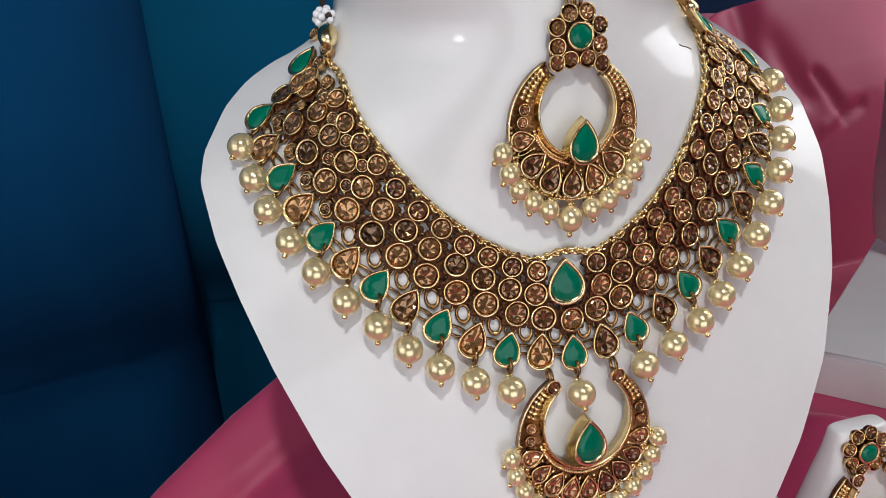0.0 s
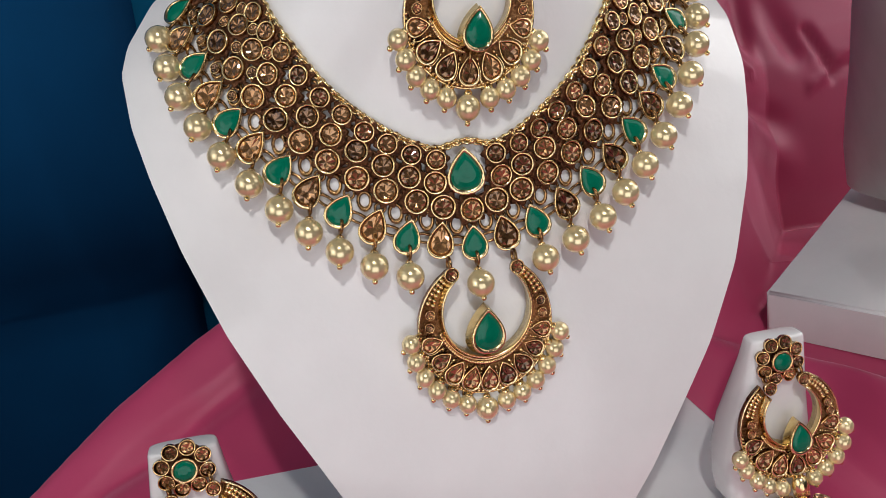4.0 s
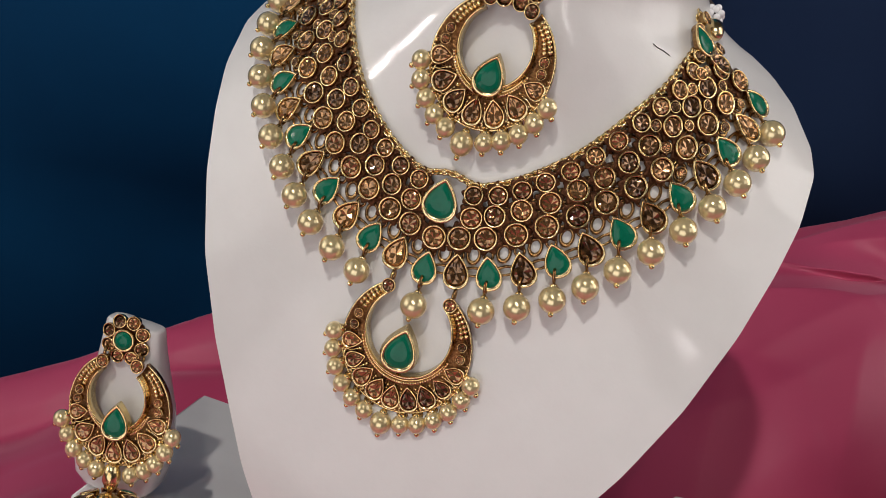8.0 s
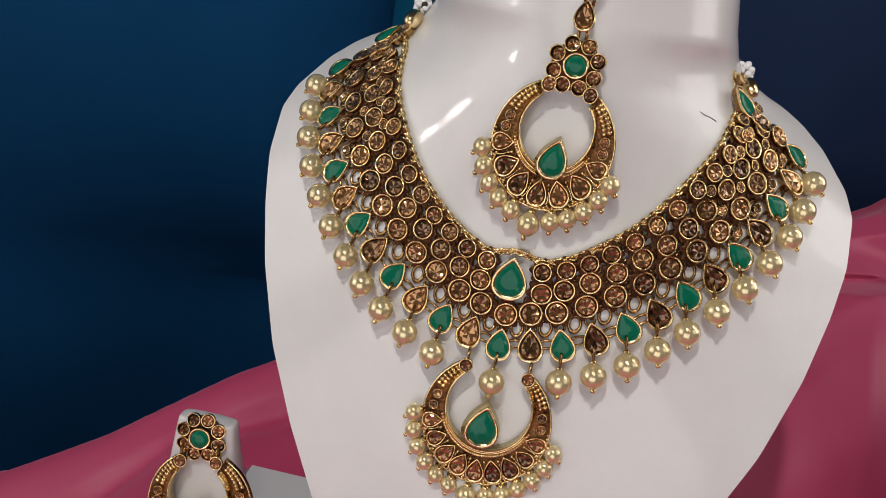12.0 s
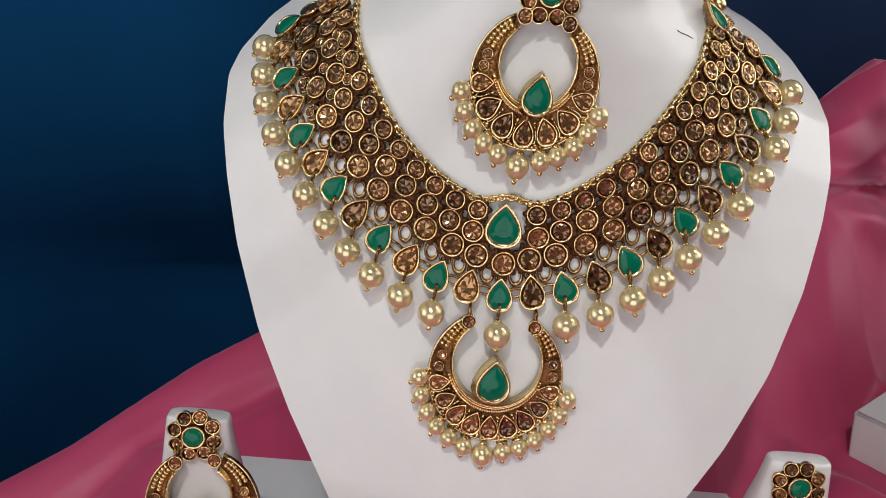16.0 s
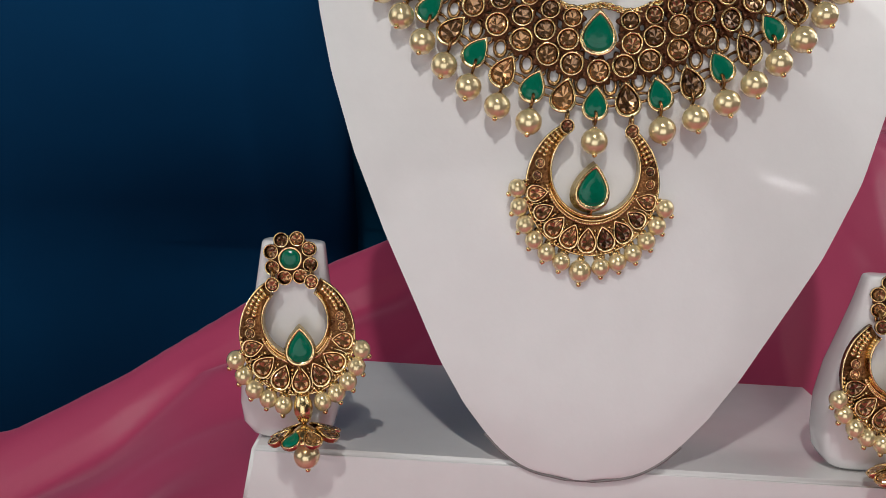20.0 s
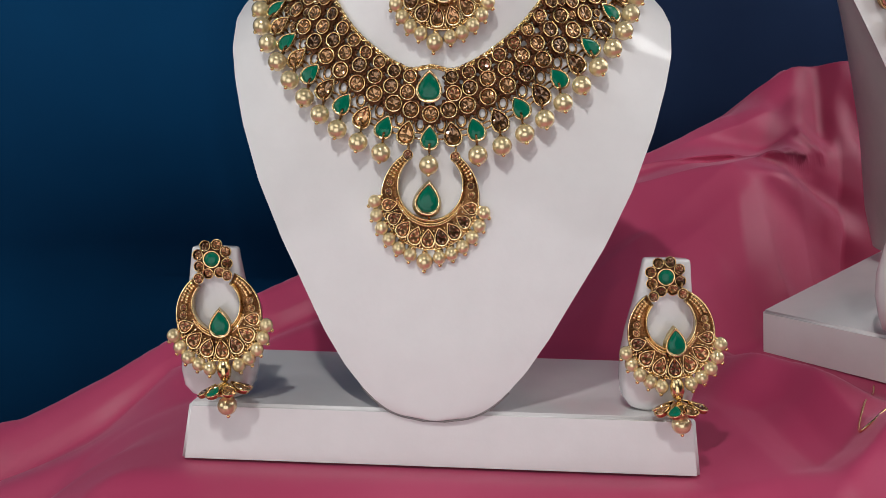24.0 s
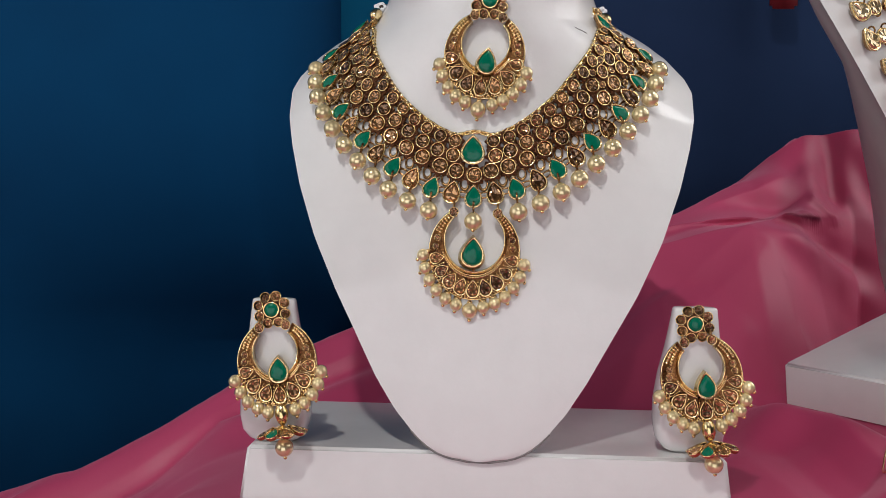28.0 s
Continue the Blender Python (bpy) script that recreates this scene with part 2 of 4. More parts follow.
def setting_mesh(name, outline, high, mat, wall=0.82, foot=0.80, lip=None):
    """A cup that holds a stone: foot, dark wall, rounded bright lip and an inner ledge."""
    def ring(s, z):
        return [(x * s, y * s, z) for x, y in outline]
    rings = [ring(foot, 0.0), ring(foot + 0.12, high * 0.25), ring(0.97, high * 0.7), ring(1.0, high * 0.84), ring(0.99, high * 0.96), ring(0.945, high), ring(wall + 0.02, high * 0.97), ring(wall, high * 0.80), ring(wall, high * 0.55)]
    me = rings_mesh(name, rings, mat)
    if lip:
        me.materials.append(lip)
        n = len(outline)
        for f in me.polygons:
            if len(f.vertices) == 4 and 2 * n <= min(f.vertices) < 7 * n:
                f.material_index = 1
    return me


def cut_mesh(name, outline, base, rise, mat, scale=0.85, table=0.62):
    """A faceted stone on the outline: girdle, crown of triangles and a star of facets in the table."""
    n = len(outline)
    girdle = [(x * scale, y * scale, base) for x, y in outline]
    crown, top = [], []
    for i in range(n):
        (x0, y0), (x1, y1) = outline[i], outline[(i + 1) % n]
        crown.append(((x0 + x1) / 2 * scale * 0.84, (y0 + y1) / 2 * scale * 0.84, base + rise * 0.8))
        s, z = (table, 1.0) if i % 2 else (table * 0.8, 0.74)
        top.append((x0 * scale * s, y0 * scale * s, base + rise * z))
    verts = girdle + crown + top + [(0.0, outline[n // 2][1] * 0.12, base + rise * 0.50)]
    faces = []
    for i in range(n):
        j = (i + 1) % n
        faces += [(i, j, n + i), (j, n + j, n + i), (n + i, n + j, 2 * n + j), (n + i, 2 * n + j, 2 * n + i), (2 * n + i, 2 * n + j, 3 * n)]
    return mesh_of(name, verts, faces, mat, smooth=False)


def dome_mesh(name, outline, base, rise, mat, scale=0.86):
    """A softly domed stone with a flat, faceted crown."""
    rings = []
    for s, z in ((1.0, 0.0), (0.97, 0.35), (0.82, 0.72), (0.58, 0.93), (0.3, 1.0)):
        rings.append([(x * scale * s, y * scale * s, base + rise * z) for x, y in outline])
    return rings_mesh(name, rings, mat, smooth=False)


# ---------------------------------------------------------------- the place round the table
def slab(name, x0, x1, y0, y1, z0, z1, mat):
    bm = bmesh.new()
    bmesh.ops.create_cube(bm, size=1.0, matrix=Matrix.Translation(((x0 + x1) / 2, (y0 + y1) / 2, (z0 + z1) / 2)) @ Matrix.Diagonal((x1 - x0, y1 - y0, z1 - z0, 1)))
    return tagged(put(name, bm_mesh(name, bm, mat, False)), "plain pale painted surface closing the shop", "wall", kind="structure")


slab("floor", -2.2, 2.2, -2.6, 1.6, -1.0, -0.94, WALL)
slab("ceiling", -2.2, 2.2, -2.6, 1.6, 1.7, 1.76, WALL)
slab("wall_north", -2.2, 2.2, 1.5, 1.6, -0.94, 1.7, WALL)
slab("wall_south", -2.2, 2.2, -2.6, -2.5, -0.94, 1.7, WALL)
slab("wall_west", -2.2, -2.1, -2.5, 1.5, -0.94, 1.7, WALL)
slab("wall_east", 2.1, 2.2, -2.5, 1.5, -0.94, 1.7, WALL)

table = thing("table", "plain brown wooden table hidden under the pink cloth", "table")
bm = bmesh.new()
bmesh.ops.create_cube(bm, size=1.0, matrix=Matrix.Translation((0, 0.1, -0.235)) @ Matrix.Diagonal((1.7, 1.0, 0.03, 1)))
put("tabletop", bm_mesh("tabletop", bm, WOOD, False), None, table)
bm = bmesh.new()
bmesh.ops.create_cube(bm, size=1.0, matrix=Matrix.Diagonal((0.06, 0.06, 0.69, 1)))
leg = bm_mesh("leg", bm, WOOD, False)
for x in (-0.78, 0.78):
    for y in (-0.33, 0.53):
        put("leg", leg, pose(x, y, -0.595), table)


# ---------------------------------------------------------------- pink cloth
def step(a, b, v):
    t = min(max((v - a) / (b - a), 0.0), 1.0)
    return t * t * (3 - 2 * t)


RIDGE_X = (-0.85, -0.6, -0.45, -0.36, -0.30, -0.25, -0.20, -0.15, -0.11, -0.083, -0.02, 0.06, 0.13, 0.16, 0.19, 0.213, 0.25, 0.267, 0.29, 0.45, 0.85)
RIDGE_Z = (-0.10, -0.074, -0.062, -0.050, -0.038, -0.026, 0.002, 0.032, 0.050, 0.061, 0.082, 0.103, 0.125, 0.138, 0.153, 0.165, 0.194, 0.206, 0.213, 0.225, 0.18)


# short creases on the rise by the turned stand: two ends (across, height), width and depth
PLEATS = ((.2575, .1564, .2785, .1452, .0035, .004), (.340, .168, .3548, .135, .004, -.005), (.3548, .135, .372, .140, .003, -.004),
          (.335, .128, .3548, .137, .003, .003), (.31, .19, .328, .155, .010, -.008))


def cloth_shape(x, y):
    """Height of the cloth and how far its folds stand out to the front."""
    back = float(np.interp(x, (-0.85, -0.45, -0.30, -0.25, -0.20, -0.15, -0.11, -0.07, 0.15, 0.85), (0.14, 0.132, 0.118, 0.122, 0.143, 0.182, 0.210, 0.228, 0.36, 0.42)))
    crest = float(np.interp(x, RIDGE_X, RIDGE_Z))
    low = -0.0015 - 0.55 * max(0.0, -0.125 - x) ** 1.0 * step(-0.12, -0.2, x) + 0.0285 * step(0.128, 0.175, x)
    # a low roll beside the base, with a dip behind it
    roll = step(0.12, 0.07, y) * step(0.10, 0.125, x)
    low += roll * (float(np.interp(x - 0.1535 + 0.09 * y, (-0.032, -0.014, -0.004, 0.004, 0.016, 0.030, 0.046), (0.0, 0.006, 0.010, 0.0105, 0.010, 0.016, 0.0285))) - 0.0285 * step(0.128, 0.175, x))
    low -= 0.35 * max(0.0, -0.012 - y) * step(0.0, 0.03, -y)
    low = max(low, -0.205)
    begin = float(np.interp(x, (-0.3, -0.12, 0.12, 0.19, 0.30), (-0.05, 0.108, 0.108, 0.16, 0.31)))
    up = step(begin, back, y) if back > begin else 1.0
    u = min(max((y - begin) / max(back - begin, 0.01), 0), 1)
    # behind the stand the rise is steep first and flatter above
    swell = step(0.05, 0.13, x) * step(0.5, 0.38, x)
    shelf = step(0.15, 0.19, x) * step(0.262, 0.235, x)
    gentle = step(0.235, 0.275, x)
    steep = float(np.interp(u, (0, 0.10, 0.32, 0.42, 1), (0, 0.15, 0.62, 0.75, 1)))
    stepped = float(np.interp(u, (0, 0.10, 0.32, 0.42, 0.60, 0.74, 1), (0, 0.15, 0.62, 0.75, 0.785, 0.925, 1)))
    even = float(np.interp(u, (0, 0.12, 0.46, 0.58, 1), (0, 0.13, 0.64, 0.74, 1)))
    above = gentle * even + (1 - gentle) * ((1 - shelf) * steep + shelf * stepped)
    rise = (1 - swell) * (0.35 * up + 0.65 * u) + swell * above
    h = low + (crest - low) * rise
    # folds, held flat where the stands press the cloth down
    free = max(step(0.108, 0.16, y), step(0.125, 0.2, abs(x)), step(-0.005, -0.06, y))
    # the turned stand presses a slanting bed into the rise
    press = 0.0
    if x > 0.10:
        along, deep = (x - 0.338) * 0.84 + (y - 0.130) * 0.543, -(x - 0.338) * 0.543 + (y - 0.130) * 0.84
        d = max(abs(along) - 0.1145, abs(deep - 0.051) - 0.051)
        press = step(0.035, 0.004, d)
        bed = 0.0502 + 0.275 * along
        free *= step(0.0, 0.02, d)
    slant = x * 0.8 + y * 0.6
    across = -x * 0.35 + y * 0.9
    fold = noise.noise(Vector((slant * 4.0, across * 12.0, 1.7))) * (0.015 + 0.009 * step(-0.04, -0.12, x)) + noise.noise(Vector((slant * 8.0, across * 30.0, 5.1))) * (0.004 + 0.003 * step(-0.04, -0.12, x))
    crease = 1 - abs(noise.noise(Vector((slant * 3.0 + 4.0, across * 8.0, 9.3)))) * 1.6
    fold += 0.014 * max(crease - 0.72, 0) / 0.28 - 0.004
    # one long tuck across the rise behind the stand, hollows above it and a soft band below
    right = step(0.03, 0.11, x) * step(0.02, 0.06, y - begin) * (1 - step(0.245, 0.295, x))
    d = h - float(np.interp(x, (0.05, 0.135, 0.167, 0.199, 0.229, 0.278, 0.291, 0.316, 0.45), (0.100, 0.113, 0.1222, 0.1315, 0.1363, 0.1443, 0.140, 0.128, 0.11)))
    out = (0.009 * math.exp(-d / 0.022) if d > 0 else 0.009 * math.exp(d / 0.0022) - 0.005 * math.exp(d / 0.012) * (1 - math.exp(d / 0.004))) * right
    side = math.exp(-((x - 0.205) / 0.04) ** 2) * right
    out += (0.009 * math.exp(-((d - 0.032) / 0.013) ** 2) - 0.007 * math.exp(-((d - 0.010) / 0.008) ** 2)) * side
    for x0, h0, x1, h1, width, amount in PLEATS if x > 0.2 else ():
        t = min(max(((x - x0) * (x1 - x0) + (h - h0) * (h1 - h0)) / ((x1 - x0) ** 2 + (h1 - h0) ** 2), 0), 1)
        out += amount * math.exp(-((x - x0 - t * (x1 - x0)) ** 2 + (h - h0 - t * (h1 - h0)) ** 2) / width ** 2)
    band = h - (0.128 - 0.42 * (x - 0.2))
    out += (0.011 * math.exp(-(band / 0.013) ** 2) - 0.009 * math.exp(-((band - 0.024) / 0.010) ** 2)) * step(0.17, 0.22, x) * step(0.33, 0.27, x) * step(-0.002, -0.02, d)
    # a hollow behind the far edge
    near_crest = step(0.030, 0.004, abs(y - back))
    h += fold * free * (1 - 0.75 * near_crest)
    out *= free * (1 - 0.75 * near_crest)
    h -= (0.005 * math.exp(-((back - y - 0.034) / 0.014) ** 2) + 0.0065 * step(0.026, 0.032, back - y) * step(0.075, 0.036, back - y)) * step(-0.03, -0.08, x) * free
    over = step(0.004, 0.03, d) * step(0.03, 0.11, x) * step(0.02, 0.06, y - begin)
    out -= 0.010 * math.exp(-((x - 0.290) / 0.012) ** 2) * over
    h += (0.007 * math.exp(-((x - 0.262) / 0.011) ** 2) - 0.009 * math.exp(-((x - 0.291) / 0.012) ** 2)) * over * step(back, back - 0.03, y)
    if y > back:
        h = min(h, crest - 0.9 * (y - back)) if y - back > 0.02 else h - 0.4 * (y - back)
    if press:
        h = h * (1 - press) + min(h, bed) * press if deep > 0.0 else h * (1 - press) + bed * press
    return max(h + 0.3 * out, -0.215), out * (1 - press)


def cloth_height(x, y):
    return cloth_shape(x, y)[0]


xs = np.concatenate([np.linspace(-0.82, -0.35, 60), np.linspace(-0.345, 0.02, 80), np.linspace(0.0225, 0.42, 160), np.linspace(0.43, 0.82, 40)])
ys = np.concatenate([np.linspace(-0.42, -0.05, 40), np.linspace(-0.047, 0.1, 45), np.linspace(0.102, 0.25, 65), np.linspace(0.251, 0.39, 130), np.linspace(0.392, 0.42, 14), np.linspace(0.425, 0.58, 24)])
verts = [(x, y - out, z) for y in ys for x in xs for z, out in (cloth_shape(x, y),)]
nx = len(xs)
faces = [(j * nx + i, j * nx + i + 1, (j + 1) * nx + i + 1, (j + 1) * nx + i) for j in range(len(ys) - 1) for i in range(nx - 1)]
tagged(put("satin_cloth", mesh_of("satin_cloth", verts, faces, PINK)), "pink satin cloth draped in soft folds over the table", "cloth")


# ---------------------------------------------------------------- blue curtains behind
def curtain(name, label, knots, mat, z0, z1, wave, seed):
    """Hanging cloth along a line on the floor plan, with soft folds and a hem."""
    path = smooth_path([(x, y, 0) for x, y in knots], 24)
    rows = 28
    verts, faces = [], []
    for r in range(rows + 1):
        z = z0 + (z1 - z0) * r / rows
        for i, p in enumerate(path):
            d = (path[min(i + 1, len(path) - 1)] - path[max(i - 1, 0)]).normalized()
            s = noise.noise(Vector((p.x * 7, p.y * 7 + seed, z * 0.8))) * wave
            verts.append((p.x - d.y * s, p.y + d.x * s + 0.22 * (0.24 - z) * step(0.7, 0.0, z) + 3.4 * min(max(0.0, 0.19 - z), 0.17) ** 2 * (0.25 + 0.75 * step(-0.42, -0.2, p.x)), z))
    n = len(path)
    for r in range(rows):
        for i in range(n - 1):
            faces.append((r * n + i, r * n + i + 1, (r + 1) * n + i + 1, (r + 1) * n + i))
    ob = put(name, mesh_of(name, verts, faces, mat))
    mod = ob.modifiers.new("thickness", "SOLIDIFY")
    mod.thickness = 0.002
    return tagged(ob, label, "curtain", "curtains behind the display")


curtain("curtain", "deep blue cloth hanging behind the pink satin", [(-1.0, 0.23), (-0.6, 0.19), (-0.42, 0.19), (-0.3, 0.21), (-0.2, 0.235), (-0.17, 0.240), (-0.141, 0.256), (-0.126, 0.285), (-0.122, 0.33)], BLUE, -0.22, 0.75, 0.006, 3.0)
curtain("curtain", "teal blue cloth hanging behind the neck of the stand", [(-0.18, 0.34), (-0.07, 0.318), (0.02, 0.32), (0.06, 0.36)], TEAL, -0.22, 0.75, 0.004, 8.0)
curtain("curtain", "dark navy cloth hanging behind the pink satin", [(0.0, 0.42), (0.1, 0.46), (0.3, 0.52), (0.6, 0.54), (1.2, 0.5)], NAVY, -0.22, 0.75, 0.006, 5.0)

# red tassel end that hangs before the navy cloth
bm = bmesh.new()
bmesh.ops.create_cube(bm, size=1.0, matrix=Matrix.Diagonal((0.026, 0.008, 0.10, 1)))
bmesh.ops.bevel(bm, geom=bm.edges[:], offset=0.003, segments=2, affect="EDGES")
hanging = thing("hanging_ribbon", "dark red fabric end hanging before the navy cloth", "ribbon")
put("ribbon", bm_mesh("ribbon", bm, RED), pose(0.279, 0.47, 0.384, 0, 0, 0), hanging)


# ---------------------------------------------------------------- bust
ZS = np.linspace(0.0217, 0.268, 500)


def eased(zk, vk, n=15):
    v = np.interp(ZS, zk, vk)
    p = np.concatenate([np.full(n, v[0]), v, np.full(n, v[-1])])
    return np.convolve(p, np.ones(2 * n + 1) / (2 * n + 1), "valid")


HALF = eased((.0217, .0222, .0232, .0250, .0275, .031, .0355, .045, .06, .08, .1, .125, .15, .17, .185, .2, .208, .22, .227, .232, .2355, .239, .243, .25, .265),
             (.0, .0080, .0138, .0188, .0232, .0276, .0320, .0398, .0492, .0597, .0705, .0822, .0918, .0980, .1018, .1034, .1008, .0920, .0838, .0752, .0665, .0595, .0550, .0518, .048), 2)
FRONT = eased((.019, .05, .1, .15, .17, .2, .23, .26), (-.0020, -.0020, .0025, .0090, .0107, .0112, .0102, .0112))
EDGE = eased((.019, .03, .06, .08, .1, .125, .15, .17, .185, .2, .21, .2265, .235, .244, .26), (-.0014, -.0010, .0, .0016, .0042, .0098, .020, .031, .041, .055, .064, .076, .072, .066, .062), 10)
TWIST = 0.03


def half_at(z):
    return float(np.interp(z, ZS, HALF))


def front_y(x, z):
    """The front of the bust at x and height z."""
    t = min(max((z - 0.232) / 0.016, 0), 1)
    a = float(np.interp(z, (0.13, 0.17, 0.186, 0.2, 0.22, 0.232, 0.248), (2.1, 1.75, 1.68, 1.70, 1.85, 1.85, 2.0)))
    r = min(abs(x) / max(half_at(z), 1e-4), 1)
    e = 0.22
    g = ((r * r + e * e) ** (a / 2) - e ** a) / ((1 + e * e) ** (a / 2) - e ** a)
    g = g * (1 - t) + (1 - math.sqrt(max(1 - r * r, 0))) * t
    y0, ye = float(np.interp(z, ZS, FRONT)), float(np.interp(z, ZS, EDGE))
    return y0 + (ye - y0) * g - TWIST * x


def front_normal(x, z):
    h = 0.0015
    n = Vector(((front_y(x + h, z) - front_y(x - h, z)) / (2 * h), -1, (front_y(x, z + h) - front_y(x, z - h)) / (2 * h)))
    return n.normalized()


def bust_mesh(rear):
    zs = list(np.concatenate([0.0218 + 0.0040 * np.linspace(0, 1, 18) ** 2, np.linspace(0.0262, 0.262, 120)]))
    rings = []
    nf, nb = 72, 40

    def ring(z, shrink):
        w = half_at(z) * 1.0
        ye = float(np.interp(z, ZS, EDGE))
        yb = float(np.interp(z, (0.0255, 0.0262, 0.03, 0.04, 0.1, 0.16, 0.25, 0.27), (-0.0003, 0.045, 0.064, 0.075, 0.087, 0.1, 0.118, 0.118)))
        lip = 0.0025 if z > 0.0262 else 0.0009
        inset = 0.95 if z < 0.235 else 0.95 + 0.05 * step(0.235, 0.247, z)
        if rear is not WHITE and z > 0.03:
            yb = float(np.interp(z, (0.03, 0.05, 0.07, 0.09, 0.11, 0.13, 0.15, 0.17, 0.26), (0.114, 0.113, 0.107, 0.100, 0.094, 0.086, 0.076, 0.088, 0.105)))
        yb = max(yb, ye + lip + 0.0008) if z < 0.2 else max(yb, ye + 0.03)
        out = []
        for i in range(nf + 1):
            x = w * math.sin(math.pi * (i / nf - 0.5))
            out.append([x, front_y(x, z)])
        out.append([w * (1 + inset) / 2, ye + lip - TWIST * w])
        for i in range(1, nb):
            c = math.cos(math.pi * i / nb)
            out.append([w * inset * c, ye + lip + (yb - ye - lip) * math.sqrt(max(1 - c * c, 0)) - TWIST * w * c])
        out.append([-w * (1 + inset) / 2, ye + lip + TWIST * w])
        rise = max(0.0, z - 0.235) / 0.027
        mid = 0.062
        aside = -0.0012 * step(0.11, 0.05, z)
        return [(x * (1 - shrink) + aside, mid + (y - mid) * (1 - shrink), z + rise * 0.13 * (y - 0.01)) for x, y in out]
    for z in zs:
        rings.append(ring(z, 0))
    for i in range(1, 7):
        a = math.pi / 2 * i / 6
        rings.append([(x, y, z + 0.0045 * math.sin(a)) for x, y, z in ring(0.262, 0.09 * (1 - math.cos(a)))])
    me = rings_mesh("bust", rings, WHITE)
    # the turned bust's rear gets the grey that stands in for shade
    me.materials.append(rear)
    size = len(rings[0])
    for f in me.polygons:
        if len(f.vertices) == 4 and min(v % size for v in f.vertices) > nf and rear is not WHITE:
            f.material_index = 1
    return me


def base_mesh(wide, deep, high):
    bm = bmesh.new()
    bmesh.ops.create_cube(bm, size=1.0, matrix=Matrix.Translation((0, deep / 2, high / 2)) @ Matrix.Diagonal((wide, deep, high, 1)))
    for v in bm.verts:
        if v.co.z > high / 2:
            v.co.x *= 0.970
            v.co.y = deep / 2 + (v.co.y - deep / 2) * 0.985
    bmesh.ops.bevel(bm, geom=[e for e in bm.edges if max(v.co.z for v in e.verts) > high / 2 + 0.001], offset=0.0016, segments=4, affect="EDGES")
    me = bm_mesh("base", bm, WHITE)
    me.polygons.foreach_set("use_smooth", [f.area < 0.0009 for f in me.polygons])
    return me


def holder_mesh():
    """Earring holder: a rounded tongue with a flat top, on the base."""
    rings = []
    for z, w, d, y in ((0.0, 0.0085, 0.005, 0.014), (0.002, 0.0125, 0.0075, 0.0138), (0.006, 0.0155, 0.009, 0.0135), (0.013, 0.0168, 0.0098, 0.0135), (0.024, 0.0168, 0.0102, 0.014), (0.036, 0.0152, 0.0098, 0.0132), (0.05, 0.0126, 0.0078, 0.0108),
                       (0.060, 0.0113, 0.0058, 0.0088), (0.0655, 0.0106, 0.0050, 0.0080), (0.0685, 0.0102, 0.0046, 0.0077), (0.0693, 0.0098, 0.0042, 0.0076), (0.0696, 0.0088, 0.0036, 0.0076)):
        ring = []
        for i in range(36):
            a = 2 * math.pi * i / 36
            c, s = math.cos(a), math.sin(a)
            ring.append((w * math.copysign(abs(c) ** 0.5, c), y + d * math.copysign(abs(s) ** 0.5, s), z))
        rings.append(ring)
    return rings_mesh("earring_holder", rings, WHITE)


BASE_Z = 0.0256
BUST, SHADED_BUST, BASE, HOLDER = bust_mesh(WHITE), bust_mesh(SHADED_WHITE), base_mesh(0.2315, 0.102, BASE_Z), holder_mesh()


# the turned bust is taller and flatter than the other
TALL = pose(0, 0.02, -0.0082) @ Matrix.Diagonal((1.0, 0.7, 1.4, 1))


def display_stand(label, m, holders, form):
    stand = thing("display_stand", label, "display stand", "white display stands", m)
    put("base", BASE, pose(0.0012, 0, 0), stand)
    put("bust", form, TALL if form is not BUST else None, stand, "glossy white neck and chest form")
    for x, y, lean in holders:
        put("earring_holder", HOLDER, pose(x, y, BASE_Z, 0, lean, 0), stand)
    return stand


main_stand = display_stand("glossy white jewellery stand with bust, base and two earring holders", None, [(-0.1, 0.0, 0), (0.0985, 0.002, 0)], BUST)
scratch = [(x, front_y(x, z) - 0.0001, z) for x, z in ((.0412, .2278), (.0428, .2270), (.0447, .2266), (.0470, .2256))]
put("scratch", tube_mesh("scratch", scratch, .00015, CORD, 5), None, main_stand, "thin dark scuff on the white neck")
# thin dark tube added as the shade under the shell's lower rim
foot = [(s * half_at(z) - 0.0012, float(np.interp(z, ZS, EDGE)) + 0.0004 - TWIST * s * half_at(z), z - 0.0006) for s, zs in ((-1, np.linspace(0.036, 0.0219, 24)), (1, np.linspace(0.0219, 0.036, 24))) for z in zs]
put("shell_edge", tube_mesh("shell_edge", foot, .00055, SHADE, 6), None, main_stand, "thin dark line standing in for shade along the shell's edge")
SECOND = pose(0.338, 0.1302, 0.0517, -0.67, -15.4, 32.9)
display_stand("white jewellery stand turned away, seen from its side", SECOND, [(-0.1, 0.0, 0), (0.0965, 0.002, 0)], SHADED_BUST)


# ---------------------------------------------------------------- jewellery: shared meshes
def seat(p, normal, up, spin=0.0):
    """A pose at p whose z is the normal and whose y leans towards up."""
    z = Vector(normal).normalized()
    y = Vector(up) - z * Vector(up).dot(z)
    y.normalize()
    x = y.cross(z)
    m = Matrix((x, y, z)).transposed().to_4x4()
    m.translation = Vector(p)
    return m @ pose(0, 0, 0, 0, 0, spin)


